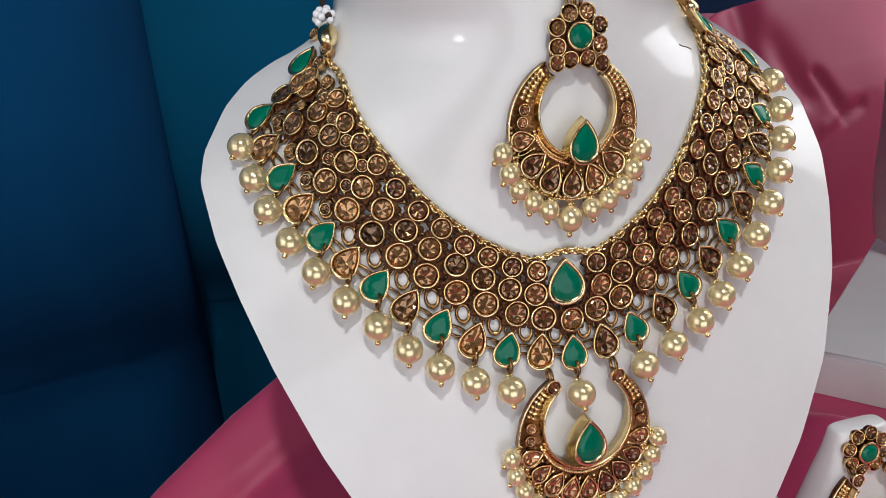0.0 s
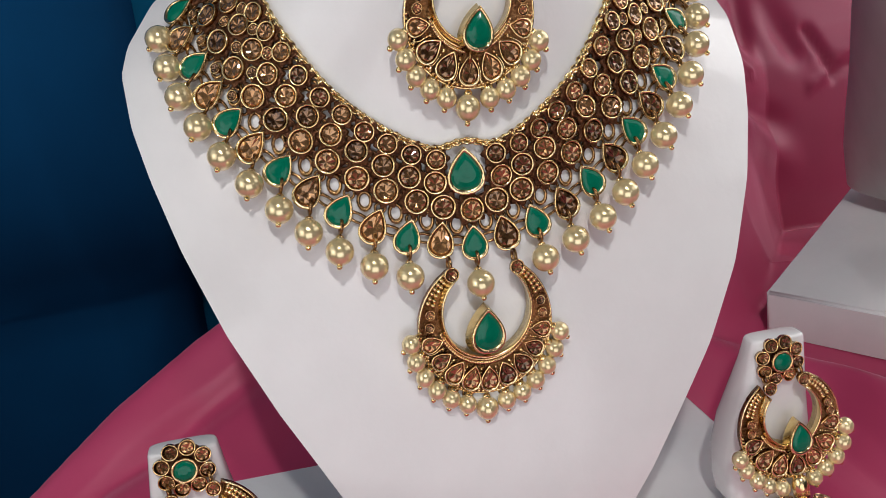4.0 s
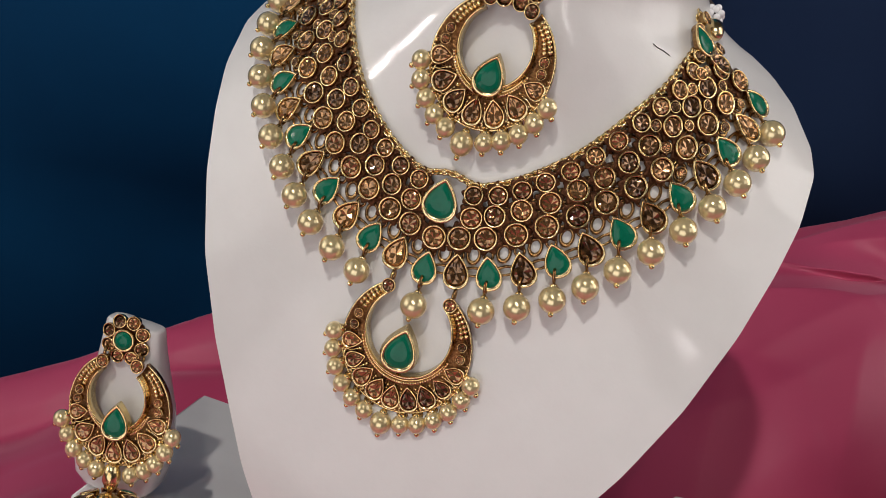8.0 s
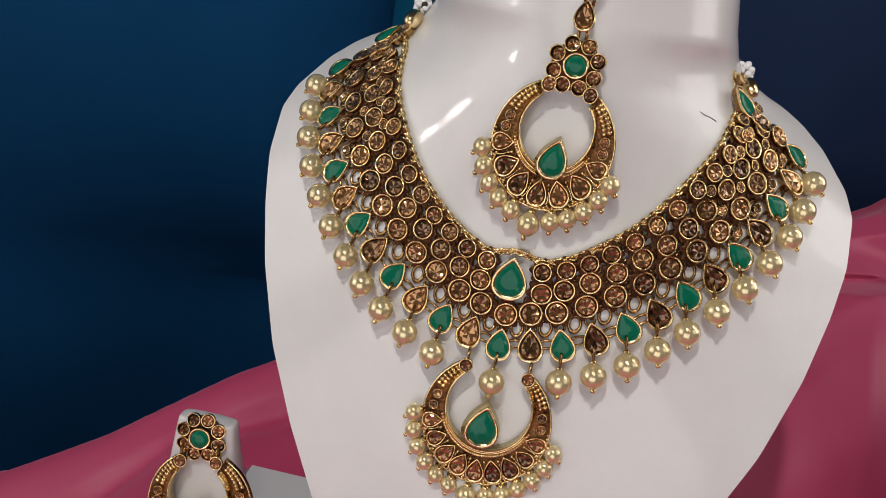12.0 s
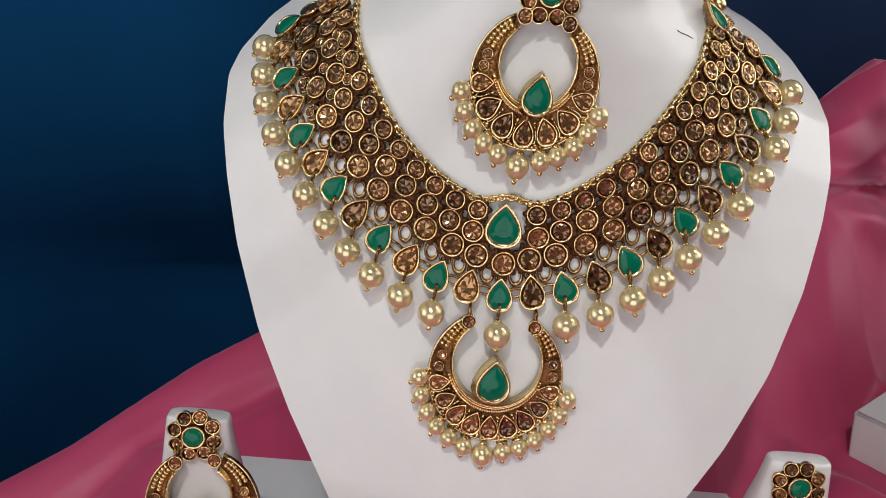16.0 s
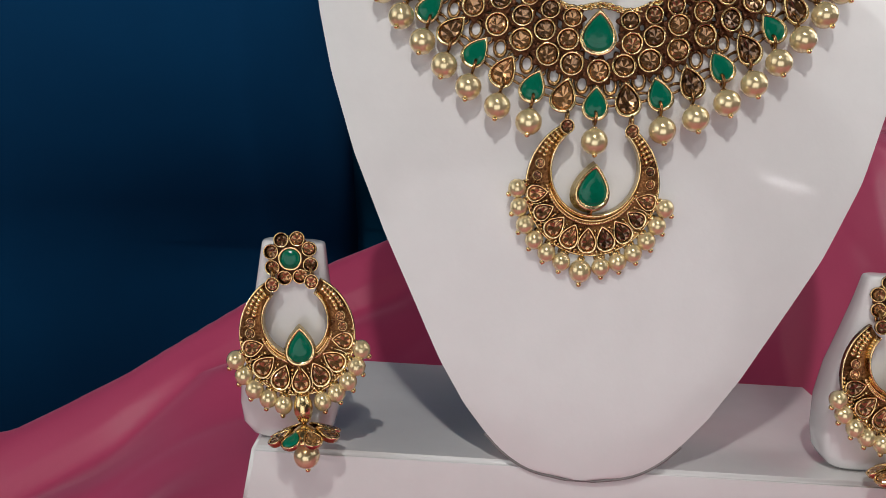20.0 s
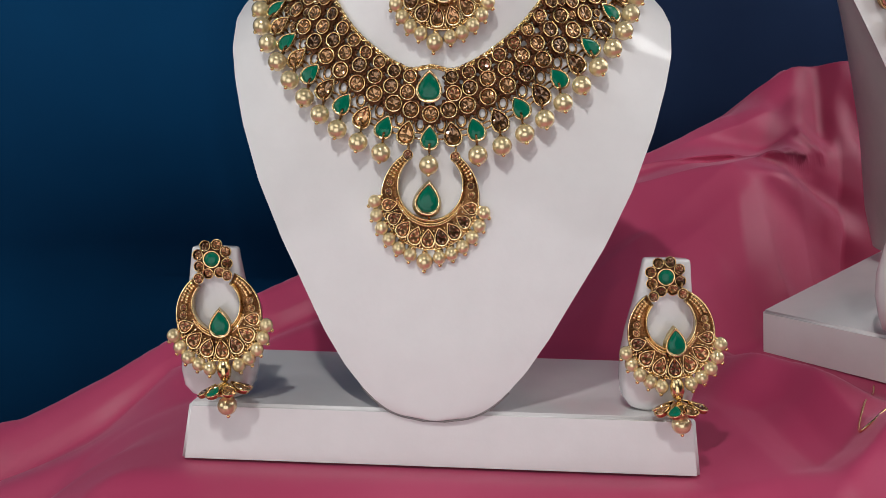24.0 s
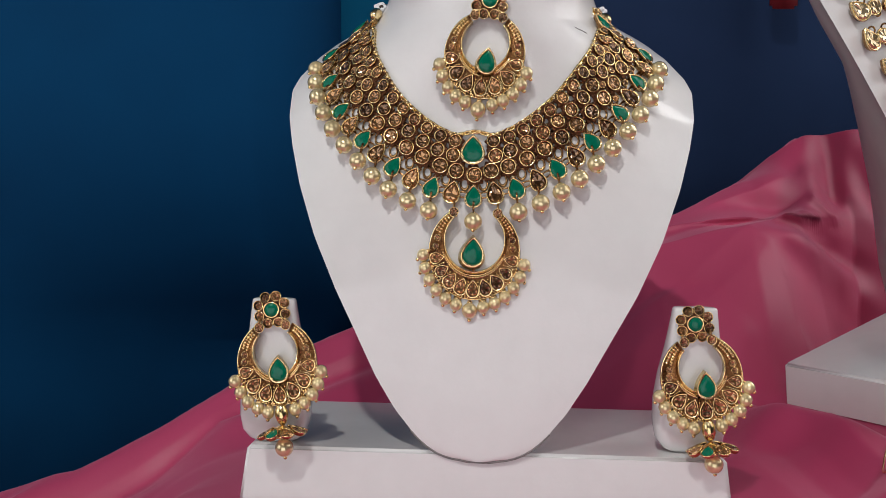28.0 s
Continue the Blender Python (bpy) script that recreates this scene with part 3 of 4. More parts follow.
def kit(wide, high, tall, drop, green=False, n=16):
    """Setting and stone of one size."""
    out = drop_outline(22, wide, high) if drop else round_outline(20, wide, high)
    cut = drop_outline(12, wide, high) if drop else round_outline(n // 2 * 2 - 4, wide, high)
    cup = setting_mesh("setting", out, tall, BRIGHT if tall > .004 else DARK_GOLD, 0.78 if green else 0.815, 1.0 if tall > .004 else 0.80, GOLD)
    if green:
        gem = dome_mesh("green_stone", drop_outline(18, wide, high) if drop else round_outline(16, wide, high), max(tall * 0.72, tall - .0011), min(tall * 0.42, .0016), GREEN, 0.82)
    else:
        gem = cut_mesh("stone", cut, tall * 0.60, tall * 0.50, STONE, 0.84)
    return cup, gem


SMALL, MEDIUM, LARGE = kit(.0062, .0062, .0026, False), kit(.0071, .0071, .0026, False), kit(.0077, .0077, .0027, False)
TINY = kit(.0046, .0046, .0024, False)
LEAF, LEAF_GREEN = kit(.0083, .0116, .0028, True), kit(.0083, .0113, .0028, True, True)
LEAFLET, LEAFLET_GREEN = kit(.0062, .0084, .0022, True), kit(.0062, .0084, .0022, True, True)[1]
GREAT_GREEN, MID_GREEN = kit(.0114, .0144, .0034, True, True), kit(.0112, .0142, .0054, True, True)
EAR_GREEN = kit(.0092, .0118, .0046, True, True)
ROUND_GREEN = kit(.0072, .0072, .0036, False, True)
PEARL_BIG, PEARL_MID, PEARL_LOW = ball_mesh("pearl", .0043, PEARL, 28, 18), ball_mesh("pearl", .0037, PEARL, 24, 16), ball_mesh("pearl", .0030, PEARL, 20, 14)
CHAIN = torus_mesh("link", .0010, .00042, GOLD, 10, 5, 1.25)
LINK_BAR = torus_mesh("link", .0013, .00045, DARK_GOLD, 16, 6, 2.6)
PIN, CAP, GRAIN = ball_mesh("pin", .0009, BRIGHT, 10, 7), ball_mesh("cap", .0013, GOLD, 10, 7, 0.7), ball_mesh("bead", .0012, GOLD, 9, 6)
LINK, LINK_LONG, LINK_TINY = torus_mesh("link", .0020, .00055, DARK_GOLD), torus_mesh("link", .0019, .00055, DARK_GOLD, 14, 6, 1.4), torus_mesh("link", .0015, .00048, DARK_GOLD, 12, 5)


def gem(kit_, m, parent, label="", names=("setting", "stone")):
    cup = put(names[0], kit_[0], m, parent, label)
    put(names[1], kit_[1], None, cup)
    return cup


def pearl_at(me, r, p, out, parent, front=(0, -1, 0)):
    """A pearl on a pin that points along out."""
    out = Vector(out).normalized()
    ob = put("pearl", me, seat(p, out, front), parent)
    put("pin", PIN, pose(0, 0, r + 0.0005), ob)
    put("cap", CAP, pose(0, 0, -r - 0.0002), ob)
    return ob


def back_mesh(r, lobes, high):
    """A scalloped dark plate that carries one stone, with a bead on each lobe."""
    n = lobes * 6
    rings = []
    for q, z in ((0.90, 0.0), (1.0, high * 0.4), (0.97, high * 0.85), (0.80, high), (0.55, high * 0.9)):
        rings.append([(r * q * (1 + 0.13 * math.cos(2 * math.pi * j / 6)) * math.cos(2 * math.pi * j / n), r * q * (1 + 0.13 * math.cos(2 * math.pi * j / 6)) * math.sin(2 * math.pi * j / n), z) for j in range(n)])
    return rings_mesh("plate", rings, PATINA)


BACK_SMALL, BACK_MEDIUM, BACK_LARGE = back_mesh(.0040, 8, .0012), back_mesh(.0046, 8, .0012), back_mesh(.0050, 9, .0012)
rng = random.Random(4)


def tilted(m, amount=7):
    return m @ pose(0, 0, 0, rng.uniform(-amount, amount), rng.uniform(-amount, amount), rng.uniform(-20, 20) if amount > 6 else 0)


# ---------------------------------------------------------------- necklace
NECK_X = -0.006
ROW = {
    "leaf": smooth_path([(0, 0, .145), (.0196, 0, .1491), (.0381, 0, .1587), (.0537, 0, .1717), (.0665, 0, .1858), (.0750, 0, .2016), (.079, 0, .217), (.0625, 0, .2325)], 2),
    "large": smooth_path([(0, 0, .155), (.016, 0, .1592), (.0322, 0, .1679), (.0468, 0, .1793), (.0587, 0, .1925), (.067, 0, .2080), (.0718, 0, .2222)], 2),
    "medium": smooth_path([(.0025, 0, .1625), (.0169, 0, .1667), (.0312, 0, .1754), (.0438, 0, .1863), (.0535, 0, .1985), (.0605, 0, .2122), (.0650, 0, .2240)], 2),
    "small": smooth_path([(.002, 0, .169), (.0157, 0, .1732), (.0283, 0, .1811), (.0396, 0, .1916), (.0487, 0, .2043), (.0556, 0, .2158), (.0590, 0, .2275)], 2),
    "pearl": smooth_path([(0, 0, .1339), (.0208, 0, .1386), (.0404, 0, .1482), (.0562, 0, .1616), (.0708, 0, .1775), (.0816, 0, .1943), (.0870, 0, .2105)], 2),
}


def on_bust(x, z, lift):
    return Vector((x, front_y(x, z) - lift, z))


def strand(row, k, lift):
    """The place of strand k's stone in a row; strands count outwards from the middle, minus to one side."""
    p = ROW[row][abs(k)]
    slip = 0.0035 * (abs(k) / 12) ** 3
    return on_bust(NECK_X + math.copysign(p.x, k) + slip if k else NECK_X, p.z, lift)


def normal_at(p):
    return front_normal(p.x, p.z)


necklace = thing("necklace", "gold necklace of champagne stones, green drops and pearls on white bust", "necklace")
for k in range(-12, 13):
    leaf, large = strand("leaf", k, .0010), strand("large", k, .0012)
    after, before = strand("leaf", min(k + 1, 12), 0), strand("leaf", max(k - 1, -12), 0)
    square = (after - before).cross(normal_at(leaf)).normalized()
    square = square if square.dot(large - leaf) > 0 else -square
    tip = (large - leaf).normalized() + 0.8 * square
    if k % 2 == 0:
        gem(LEAF_GREEN, seat(leaf, normal_at(leaf), tip), necklace, "green drop in a gold setting", ("drop_setting", "green_stone"))
    else:
        gem(LEAF, tilted(seat(leaf, normal_at(leaf), tip), 5), necklace, "", ("drop_setting", "stone"))
    put("plate", BACK_LARGE, None, gem(LARGE, tilted(seat(large, normal_at(large), tip)), necklace))
    if k:
        p = strand("medium", k, .0014)
        put("plate", BACK_MEDIUM, None, gem(MEDIUM, tilted(seat(p, normal_at(p), tip)), necklace))
        if abs(k) < 12:
            p = strand("small", k, .0015)
            put("plate", BACK_SMALL, None, gem(SMALL, tilted(seat(p, normal_at(p), tip)), necklace))
    if abs(k) != 1:
        p = strand("pearl", k, .0054)
        p = leaf + (p - leaf) * 1.04
        out = p - leaf
        pearl_at(PEARL_BIG, .00415, p, out + Vector((0, -.0012, 0)), necklace)
        q = (p * 0.38 + leaf * 0.62) + Vector((0, -0.001, 0))
        put("link", LINK, seat(q, out.cross(Vector((0, 1, 0))), out), necklace)
# links between neighbours
for row, lift, me in (("leaf", .0016, LINK_BAR), ("large", .0012, LINK), ("medium", .0014, LINK), ("small", .0014, LINK_TINY)):
    for k in range(-12, 12):
        a, b = strand(row, k, lift), strand(row, k + 1, lift)
        if row in ("medium", "small") and (k in (-1, 0) or (row == "small" and abs(2 * k + 1) > 22)):
            continue
        mid = (a + b) / 2
        mid.y = min(mid.y, front_y(mid.x, mid.z) - 0.0012)
        put("link", me, seat(mid, normal_at(mid), b - a if row == "leaf" else (b - a).cross(normal_at(mid))), necklace)
for k in range(-12, 13):
    for r0, r1 in (("leaf", "large"), ("large", "medium"), ("medium", "small")):
        if (r0 != "leaf" and k == 0) or (r1 == "small" and abs(k) > 11):
            continue
        a, b = strand(r0, k, .0012), strand(r1, k, .0012)
        mid = a * 0.5 + b * 0.5
        put("link", LINK_TINY, seat(mid, normal_at(mid), b - a), necklace)
# rings of the gallery between the rows
for upper, lower in (("small", "medium"), ("medium", "large"), ("large", "leaf")):
    for k in range(-12, 12):
        if abs(2 * k + 1) < 3 and upper != "large" or abs(2 * k + 1) > 22 and upper == "small":
            continue
        q = (strand(upper, k, .001) + strand(upper, k + 1, .001) + strand(lower, k, .001) + strand(lower, k + 1, .001)) / 4
        q.y = min(q.y, front_y(q.x, q.z) - .0008)
        put("link", LINK if upper != "large" else LINK_LONG, seat(q, normal_at(q), (0, 0, 1)), necklace)
# the strands crowd together towards the ends
for s in (-1, 1):
    for k in range(8, 12):
        for r0, r1, size in (("small", "medium", .85), ("medium", "large", .8), ("large", "leaf", .75)):
            q = (strand(r0, s * k, .002) + strand(r0, s * (k + 1), .002) + strand(r1, s * k, .002) + strand(r1, s * (k + 1), .002)) / 4
            q.y = min(q.y, front_y(q.x, q.z) - .0012)
            gem(TINY, tilted(seat(q, normal_at(q), (0, 0, 1))) @ Matrix.Diagonal((size, size, size, 1)), necklace)
# middle drop
p = on_bust(NECK_X - .0006, .1668, .0010)
gem(GREAT_GREEN, seat(p, normal_at(p), (0, 0, 1)), necklace, "large green drop in a polished gold setting", ("drop_setting", "green_stone"))
# bead chain along the inner edge
edge = []
for k in range(-12, 13):
    a, b = strand("small", k, .0022), strand("medium", k, .0022)
    q = a + (a - b).normalized() * 0.0032
    edge.append(on_bust(q.x, q.z, .0018) if k else on_bust(NECK_X, .1755, .0018))
for s in (-1, 1):
    for x, z in ((.0580, .2325), (.0560, .2372), (.0545, .2405)):
        edge.insert(0 if s < 0 else len(edge), on_bust(NECK_X + s * x + .0035, z, .0016))
line = smooth_path(edge, 24)
run, last, flip = 0.0, line[0], 0
for i, q in enumerate(line):
    run += (q - last).length
    last = q
    if run >= 0.00135:
        run, flip = 0.0, flip + 1
        along = line[min(i + 1, len(line) - 1)] - line[max(i - 1, 0)]
        out = normal_at(q)
        put("link", CHAIN, seat(q, out + 0.9 * out.cross(along).normalized() * (1 if flip % 2 else -1), along), necklace)
        if flip % 3 == 0:
            put("bead", GRAIN, Matrix.Translation(q + out * .0006) @ Matrix.Diagonal((.62, .62, .62, 1)), necklace)
# ends: round stones, a green drop, a gold barrel, a knot of white beads and the cord
BARREL = rings_mesh("barrel", [[(r * math.cos(2 * math.pi * j / 14), r * math.sin(2 * math.pi * j / 14), z) for j in range(14)] for r, z in ((.0008, -.005), (.0022, -.004), (.0030, -.0015), (.0031, .0012), (.0021, .004), (.0009, .005))], GOLD)
WHITE_BEAD = ball_mesh("white_bead", .00125, BEAD, 12, 8)
for s in (-1, 1):
    for x, z, k_ in ((.0660, .2255, MEDIUM), (.0625, .2275, SMALL), (.0590, .2310, TINY), (.0560, .2345, TINY), (.0620, .2290, TINY), (.0570, .2385, TINY), (.0585, .2262, TINY), (.0605, .2215, TINY), (.0640, .2300, TINY)):
        q = on_bust(NECK_X + s * x + .0025, z, .0026)
        gem(k_, tilted(seat(q, normal_at(q), (0, 0, 1))), necklace)
    q = on_bust(NECK_X + s * .0605, .2312, .0034)
    gem(LEAF_GREEN, seat(q, normal_at(q), (-s * 0.6, 0, 1)), necklace, "green drop in a gold setting", ("drop_setting", "green_stone"))
    end = Vector((s * .0578 - .0005, .0615 - s * 0.002, .2405 if s > 0 else .2430))
    put("barrel", BARREL, seat(end + Vector((s * .0012, -.0075, -.0035)), (-s * 0.2, 0.85, 0.45), (0, 0, 1)), necklace)
    knot = end + Vector((0, .0025, .0012))
    for i in range(18):
        a, b = i * 2.4, math.acos(1 - 2 * (i + 0.5) / 18)
        d = Vector((math.sin(b) * math.cos(a), math.sin(b) * math.sin(a), math.cos(b)))
        put("white_bead", WHITE_BEAD, Matrix.Translation(knot + d * 0.0028), necklace)
cord = [(-.0575, .0625, .2447), (-.055, .085, .250), (-.040, .112, .254), (0, .124, .256), (.040, .112, .252), (.055, .085, .247), (.0572, .0625, .2417)]
put("cord", tube_mesh("cord", smooth_path(cord, 6), .0011, CORD), None, necklace, "thin dark cord tied behind the neck")


# ---------------------------------------------------------------- crescent ornaments
def crescent_mesh(Ro, ri, d, reach, name="crescent"):
    """A crescent tray: outer rim, sunk floor, high inner rim. Local z is towards the viewer."""
    rings = []
    steps = 72
    for i in range(steps + 1):
        a = math.radians(-reach + 2 * reach * i / steps)
        ux, uy = math.sin(a), -math.cos(a)
        rin = d * uy + math.sqrt(max(ri * ri - (d * ux) ** 2, 1e-9))
        span = Ro - rin
        prof = ((0, 0.0), (0, .0016), (.03, .0021), (.09, .0021), (.13, .0014), (.70, .0018), (1.0, .0018), (1.0, 0.0))
        rings.append([((Ro - span * t) * ux, (Ro - span * t) * uy, z) for t, z in prof])
    return rings_mesh(name, rings, AGED)


def crescent(parent, m, Ro, ri, d, stones, pearls, name, drop_kit, green_x, green_y, label="", reach=150.0, big=True, horn=-2.0):
    """A crescent with stones, beads, hanging green drop and a fringe of pearls."""
    body = put(name, crescent_mesh(Ro, ri, d, reach, name), m, parent, label)

    def at(a, t):
        a = math.radians(a)
        ux, uy = math.sin(a), -math.cos(a)
        rin = d * uy + math.sqrt(max(ri * ri - (d * ux) ** 2, 1e-9))
        r = Ro - (Ro - rin) * t
        return Vector((r * ux, r * uy, 0)), Vector((-ux, -uy, 0))
    for i in range(stones):
        a = -80 + 160 * i / (stones - 1)
        p, inward = at(a, 0.40)
        s = 1.0 if abs(a) < 55 else 0.86
        gem(LEAFLET, seat(p + Vector((0, 0, .0013)), (0, 0, 1), inward) @ Matrix.Diagonal((s, s, s, 1)), body)
        if i < stones - 1:
            b = a + 80.0 / (stones - 1)
            for t, size in ((.13, .6), (.62, .55), (.52, .4)):
                q = at(b, t)[0]
                put("bead", GRAIN, Matrix.Translation(q + Vector((0, 0, .0019))) @ Matrix.Diagonal((size, size, size, 1)), body)
            curl = [at(b + da, t)[0] + Vector((0, 0, .0021)) for da, t in ((-3.2, .22), (-1.6, .16), (0, .24), (0.6, .36), (0, .48))]
            put("scroll", tube_mesh("scroll", smooth_path(curl, 3), .00028, GOLD, 5), None, body)
    for side in (-1, 1):
        for a, t, k_ in ((97, .42, TINY), (109, .44, TINY)):
            p, inward = at(side * a, t)
            gem(k_, seat(p + Vector((0, 0, .0012)), (0, 0, 1), inward) @ Matrix.Diagonal((.68, .68, .9, 1)), body)
        for i in range(7):
            for t in (.25, .52):
                p, inward = at(side * (118 + 4.5 * i), t)
                put("bead", GRAIN, Matrix.Translation(p + Vector((0, 0, .0021))) @ Matrix.Diagonal((.68, .68, .68, 1)), body)
    for i in range(46):
        p, inward = at(-88 + 176 * i / 45, 0.79)
        put("bead", GRAIN, Matrix.Translation(p + Vector((0, 0, .0024))) @ Matrix.Diagonal((.5, .5, .5, 1)), body)
    for i in range(46):
        p, inward = at(-92 + 184 * i / 45, 0.09)
        put("bead", GRAIN, Matrix.Translation(p + Vector((0, 0, .0022))) @ Matrix.Diagonal((.42, .42, .42, 1)), body)
    wall = []
    for a in np.linspace(-reach, reach, 73):
        edge_, inward = at(a, 1.0)
        thick = min(.0011, .3 * (Ro - edge_.length))
        wall.append([edge_ + inward * thick * u + Vector((0, 0, z)) for u, z in ((-1.0, .0010), (-0.95, .0030), (-0.6, .0034), (-0.55, .0044), (-0.35, .0050), (0, .0050), (.15, .0046), (.2, .0002))])
    put("rim", rings_mesh("rim", wall, GOLD), None, body, "polished gold inner rim")
    line_ = [at(a, 0.86)[0] + Vector((0, 0, .0024)) for a in np.linspace(-84, 84, 60)]
    put("rim", tube_mesh("rim", line_, .0003, GOLD, 6), None, body, "thin gold line round the stones")
    rim = [at(a, 0.03)[0] + Vector((0, 0, .0019)) for a in np.linspace(-reach, reach, 60)]
    put("rim", tube_mesh("rim", rim, .00034, GOLD, 6), None, body, "thin gold outer rim")
    # hanging drop
    gem(drop_kit, seat((green_x, green_y, .0022), (0.12, 0.05, 1), (0.05, 1, 0)), body, "green drop in a polished gold setting", ("drop_setting", "green_stone"))
    put("link", LINK, seat((0, green_y - .0068, .0022), (1, 0, 0), (0, 1, 0)), body)
    # fringe of pearls
    for side in (-1, 1):
        for i in range(pearls):
            a = (15.5 + 13.3 * i + side * -3.0) if pearls > 5 else (17.5 + 14.2 * i)
            hang = .0026 if pearls > 5 else .0023
            p = Vector((side * (Ro + hang) * math.sin(math.radians(a)), -(Ro + hang + .0008) * math.cos(math.radians(a)), .0024 + rng.uniform(-.0004, .0006)))
            out = Vector((side * math.sin(math.radians(a)), -math.cos(math.radians(a)), 0)) + Vector((0, -0.7, 0))
            pearl_at(PEARL_LOW, .0027, p, out, body, (0, 0, 1))
            q = Vector((side * (Ro + .0004) * math.sin(math.radians(a)), -(Ro + .0004) * math.cos(math.radians(a)), .0012))
            put("link", LINK_TINY, seat(q, (0, 0, 1), (0, 1, 0)), body)
    if big:
        pearl_at(PEARL_MID, .0037, (-.0012 if pearls > 5 else 0, -Ro - .0047, .0022), (0, -1, 0), body, (0, 0, 1))
    # round stones on the horns
    for side in (-1, 1):
        p, inward = at(side * (reach + horn), 0.5)
        gem(TINY, seat(p + Vector((0, .0006, .0022)), (0, 0, 1), (0, 1, 0)), body)
        put("link", LINK, seat(p + Vector((0, .0030, .0012)), (1, 0, 0), (0, 1, 0)), body)
    return body


PLATE = rings_mesh("plate", [[(q * math.cos(math.pi * j / 12), q * math.sin(math.pi * j / 12), z) for j in range(24)] for q, z in ((.0066, -.0006), (.0068, .0002), (.0062, .0008), (.003, .0010))], PATINA)


def flower(parent, m, name="flower"):
    """A rosette: a green middle in eight round stones."""
    m = m @ Matrix.Diagonal((1.09, 1.09, 1.1, 1))
    hub = put(name, ROUND_GREEN[0], m, parent)
    put("plate", PLATE, None, hub)
    put("green_stone", ROUND_GREEN[1], None, hub)
    for i in range(8):
        a = math.radians(22.5 + 45 * i)
        put("setting", TINY[0], pose(.0058 * math.sin(a), .0058 * math.cos(a), -.0002, -8 * math.cos(a), 8 * math.sin(a), 0), hub)
        put("stone", TINY[1], pose(.0058 * math.sin(a), .0058 * math.cos(a), -.0002, -8 * math.cos(a), 8 * math.sin(a), i * 31), hub)
    return hub


# pendant, hanging from the necklace
p = Vector((-.0052, front_y(-.0052, .1191) - .0012, .1191))
crescent(necklace, seat(p, (0, -1, 0.03), (0.02, 0, 1)) @ Matrix.Diagonal((0.985, 1.035, 1, 1)), .0216, .0140, .0054, 9, 6, "pendant", MID_GREEN, -.0012, .0000, "crescent pendant with champagne stones, green drop and pearls", 151)

# forehead ornament on the neck
tikka = thing("forehead_ornament", "gold forehead ornament with crescent drop, laid over the white neck", "jewellery")
p = Vector((-.0022, front_y(-.002, .2108) - .0015, .2108))
crescent(tikka, seat(p, (-0.03, -1, 0.02), (0.10, 0, 1)) @ Matrix.Diagonal((1, 1.08, 1, 1)), .0189, .0110, .0047, 7, 5, "crescent", EAR_GREEN, .0012, -.0032, "", 152, True, 6.0)
p = Vector((-.0002, front_y(0, .2355) - .0022, .2355))
flower(tikka, seat(p, (0, -1, 0.05), (0.05, 0, 1)))
for x, z in ((-.0005, .2500), (.0004, .2605)):
    p = Vector((x, front_y(x, z) - .0018, z))
    gem(LEAFLET, seat(p, (0, -1, 0.15), (0, 0, 1)) @ Matrix.Diagonal((1.05, 1.15, 1.1, 1)), tikka, "", ("drop_setting", "stone"))
for z in (.2448, .2553):
    for x in (-.0012, .0012):
        put("link", LINK, seat((x, front_y(0, z) - .0016, z), (1, 0, 0), (0, 0, 1)), tikka)
line = smooth_path([(.0006, .0085, .2655), (.0002, .0155, .2682), (-.001, .03, .2702), (-.003, .055, .2736), (-.006, .085, .2776), (-.008, .108, .2800)], 9)
run, last, flip = 0.0, line[0], 0
for i, q in enumerate(line):
    run += (q - last).length
    last = q
    if run >= 0.0022:
        run, flip = 0.0, flip + 1
        d = (line[min(i + 1, len(line) - 1)] - line[i - 1])
        put("link", LINK_LONG, seat(q, (1, 0, 0) if flip % 2 else (0, -0.2, 1), d) @ Matrix.Diagonal((1.3, 1.3, 1.3, 1)), tikka)
line = smooth_path([(-.006, .085, .2782), (-.018, .092, .2792), (-.030, .096, .2795)], 8)
put("hook", tube_mesh("hook", line, .0009, BRIGHT), None, tikka, "thin gold hook")


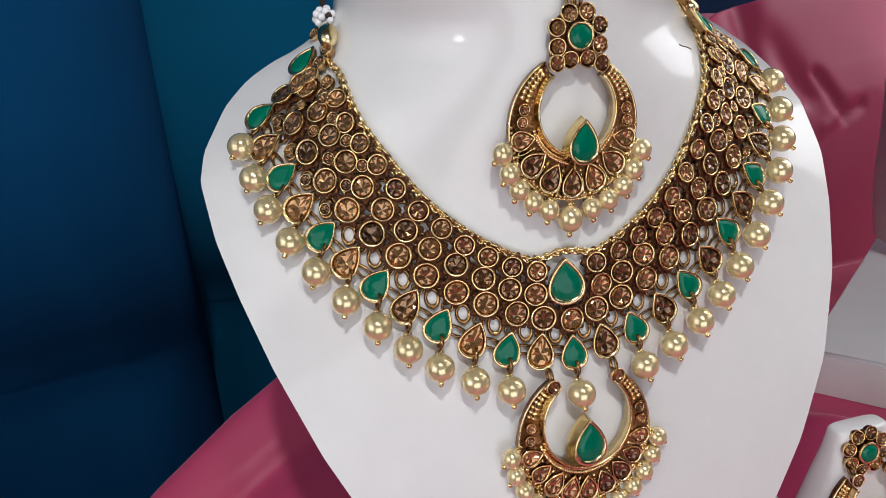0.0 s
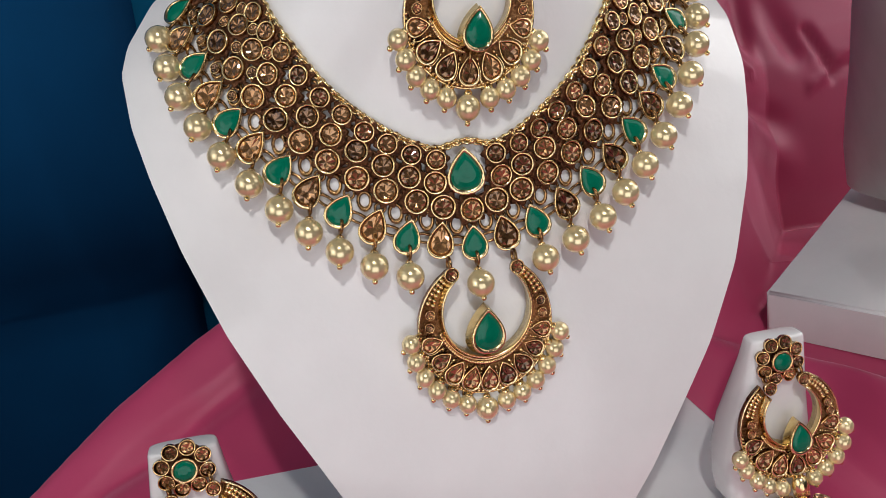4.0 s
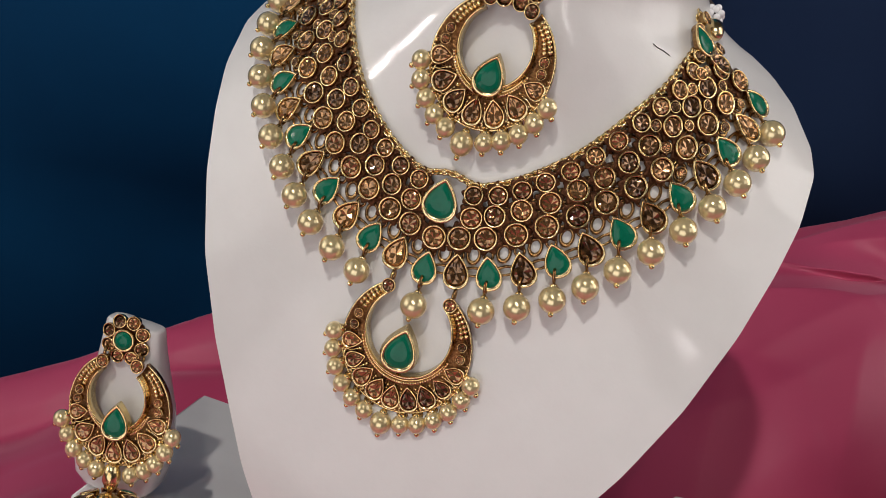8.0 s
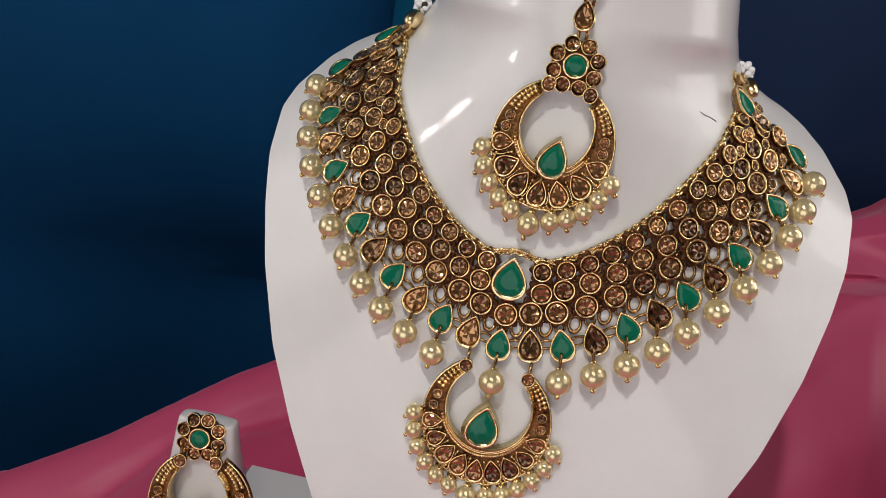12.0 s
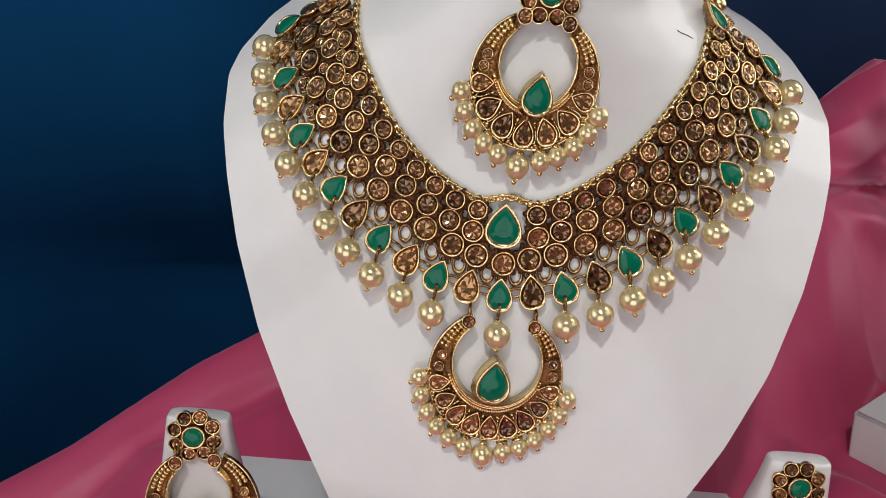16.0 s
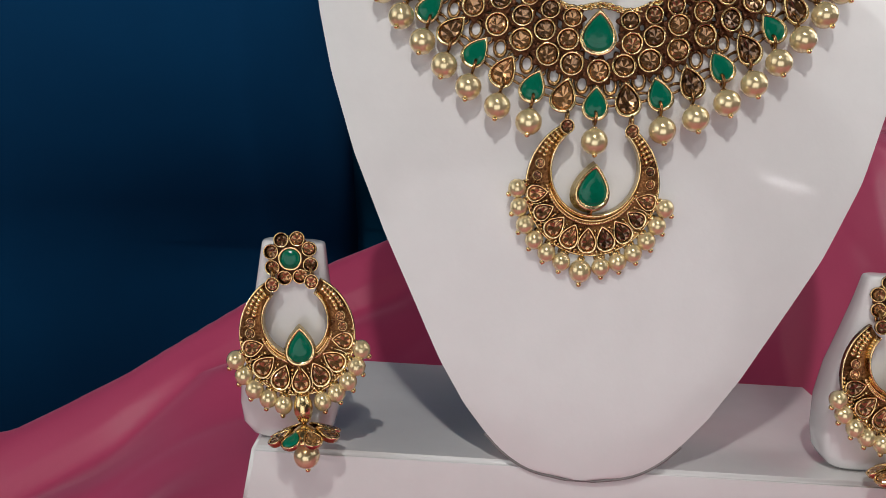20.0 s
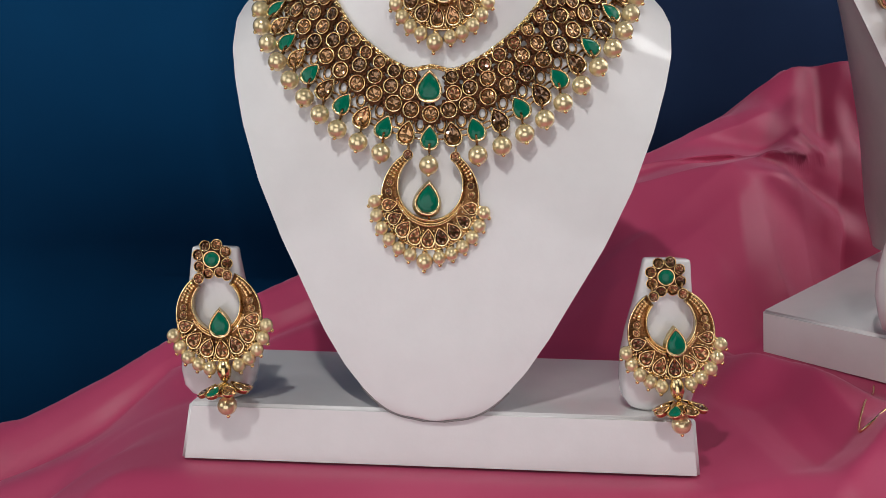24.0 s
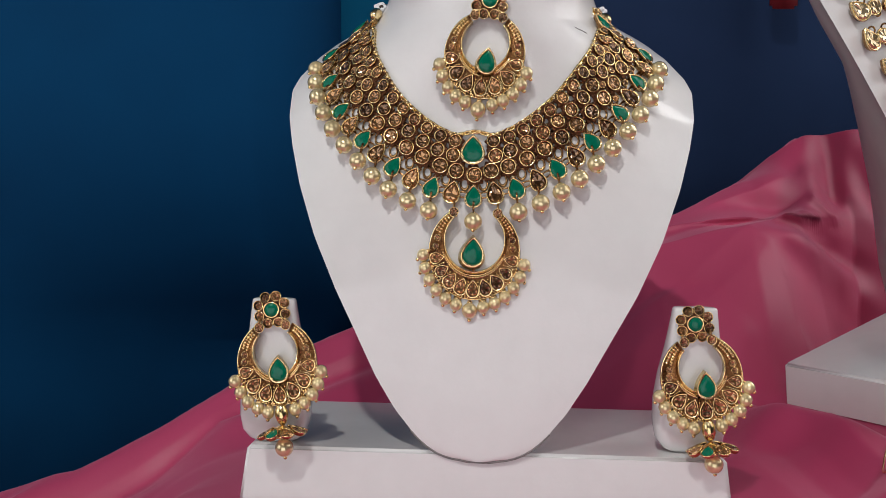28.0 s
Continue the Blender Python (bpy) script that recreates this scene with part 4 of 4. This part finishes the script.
# ---------------------------------------------------------------- earrings
def earring(m):
    """Local origin: the middle of the crescent; z towards the viewer."""
    ob = thing("earring", "gold chandelier earring with green stones and pearls on its white holder", "earring", "matching earrings", m)
    crescent(ob, Matrix.Diagonal((1, 1.08, 1, 1)), .0187, .0103, .0047, 7, 5, "crescent", EAR_GREEN, .0006, -.0030, "", 152, False, 6.0)
    flower(ob, pose(0, .0250, -.0006))
    put("stud", tube_mesh("stud", [(0, .0250, -.0006), (0, .0250, -.0090)], .0006, GOLD, 6), None, ob)
    # small cap of leaves with a pearl below
    prof = ((.0006, .0030), (.0022, .0024), (.0045, .0008), (.0062, -.0016), (.0058, -.0022), (.0010, -.0016))
    cap = put("bell", rings_mesh("bell", [[(r * math.cos(2 * math.pi * j / 18), y, r * math.sin(2 * math.pi * j / 18)) for j in range(18)] for r, y in prof], GOLD), pose(0, -.0318, .0055), ob)
    for i in range(8):
        a = 2 * math.pi * (i + 0.5) / 8
        out = Vector((math.cos(a), 0, math.sin(a)))
        put("setting", LEAFLET[0], seat(out * .0075 + Vector((0, -.0010, 0)), out * 0.45 + Vector((0, 1, 0)), -out), cap)
        put("green_stone" if i % 4 == 2 else "stone", LEAFLET_GREEN if i % 4 == 2 else LEAFLET[1], seat(out * .0075 + Vector((0, -.0010, 0)), out * 0.45 + Vector((0, 1, 0)), -out), cap)
    put("barrel", BARREL, pose(0, -.0238, .0034, 90), ob)
    for y in (-.0212, -.0275):
        put("link", LINK, seat((0, y, .0030), (1, 0, 0) if y < -.025 else (0, 0, 1), (0, 1, 0)), ob)
    pearl_at(PEARL_BIG, .00415, (0, -.0390, .0055), (0, -1, 0), ob, (0, 0, 1))
    return ob


EAR = earring(seat((-.0966, .0006, .0655), (0.05, -1, 0.10), (-0.13, 0, 1)))
copy_thing(EAR, seat((.1008, .0030, .0632), (-0.05, -1, 0.06), (-0.14, 0, 1)))
other = copy_thing(EAR, SECOND @ seat((-.0980, -.0025, .0655), (0.02, -1, 0.08), (0.2, 0, 1)))
tagged(other, "gold earring with pearls on the turned white stand")

# necklace of the turned stand
PALE_CUTS = (cut_mesh("stone", drop_outline(12, .0086, .0120), .0021, .0016, PALE, 0.855), cut_mesh("stone", round_outline(12, .0085, .0085), .0019, .0014, PALE, 0.855), cut_mesh("stone", round_outline(12, .0079, .0079), .0017, .0013, PALE, 0.855))
second = thing("necklace", "gold necklace with pale stones on the turned white stand", "necklace", "", SECOND)
for i in range(11):
    z = 0.110 + 0.0118 * i
    for j, inset in enumerate((.011, .020, .030)):
        p = TALL @ on_bust(-(half_at(z) - inset - .003 * (i % 2)), z, .0036)
        n = normal_at(on_bust(-(half_at(z) - inset), z, 0))
        n = Vector((n.x, n.y / 0.7, n.z / 1.4))
        gem(((LEAF, LARGE, MEDIUM)[j][0], PALE_CUTS[j]), tilted(seat(p, n, (-0.5, 0, 1))) @ Matrix.Diagonal((1.2, 1.2, 1.2, 1)), second)
        put("link", LINK, seat(p + Vector((.004, -.0005, .005)), (1, 0, 0), (0, 0, 1)), second)
        put("link", LINK, seat(p + Vector((.0045, -.0005, -.003)), n, (0, 0, 1)), second)

# thread of a price tag under the turned stand
loop = smooth_path([(x, y, cloth_height(x, y) + .0008) for x, y in ((.228, .088), (.222, .075), (.205, .045), (.191, .017), (.1925, .011), (.202, .017), (.209, .024), (.225, .030))], 8)
tag = thing("thread", "thin pinkish gold thread loop on the pink cloth", "thread")
put("loop", tube_mesh("loop", loop, .0006, GOLD, 6), None, tag)
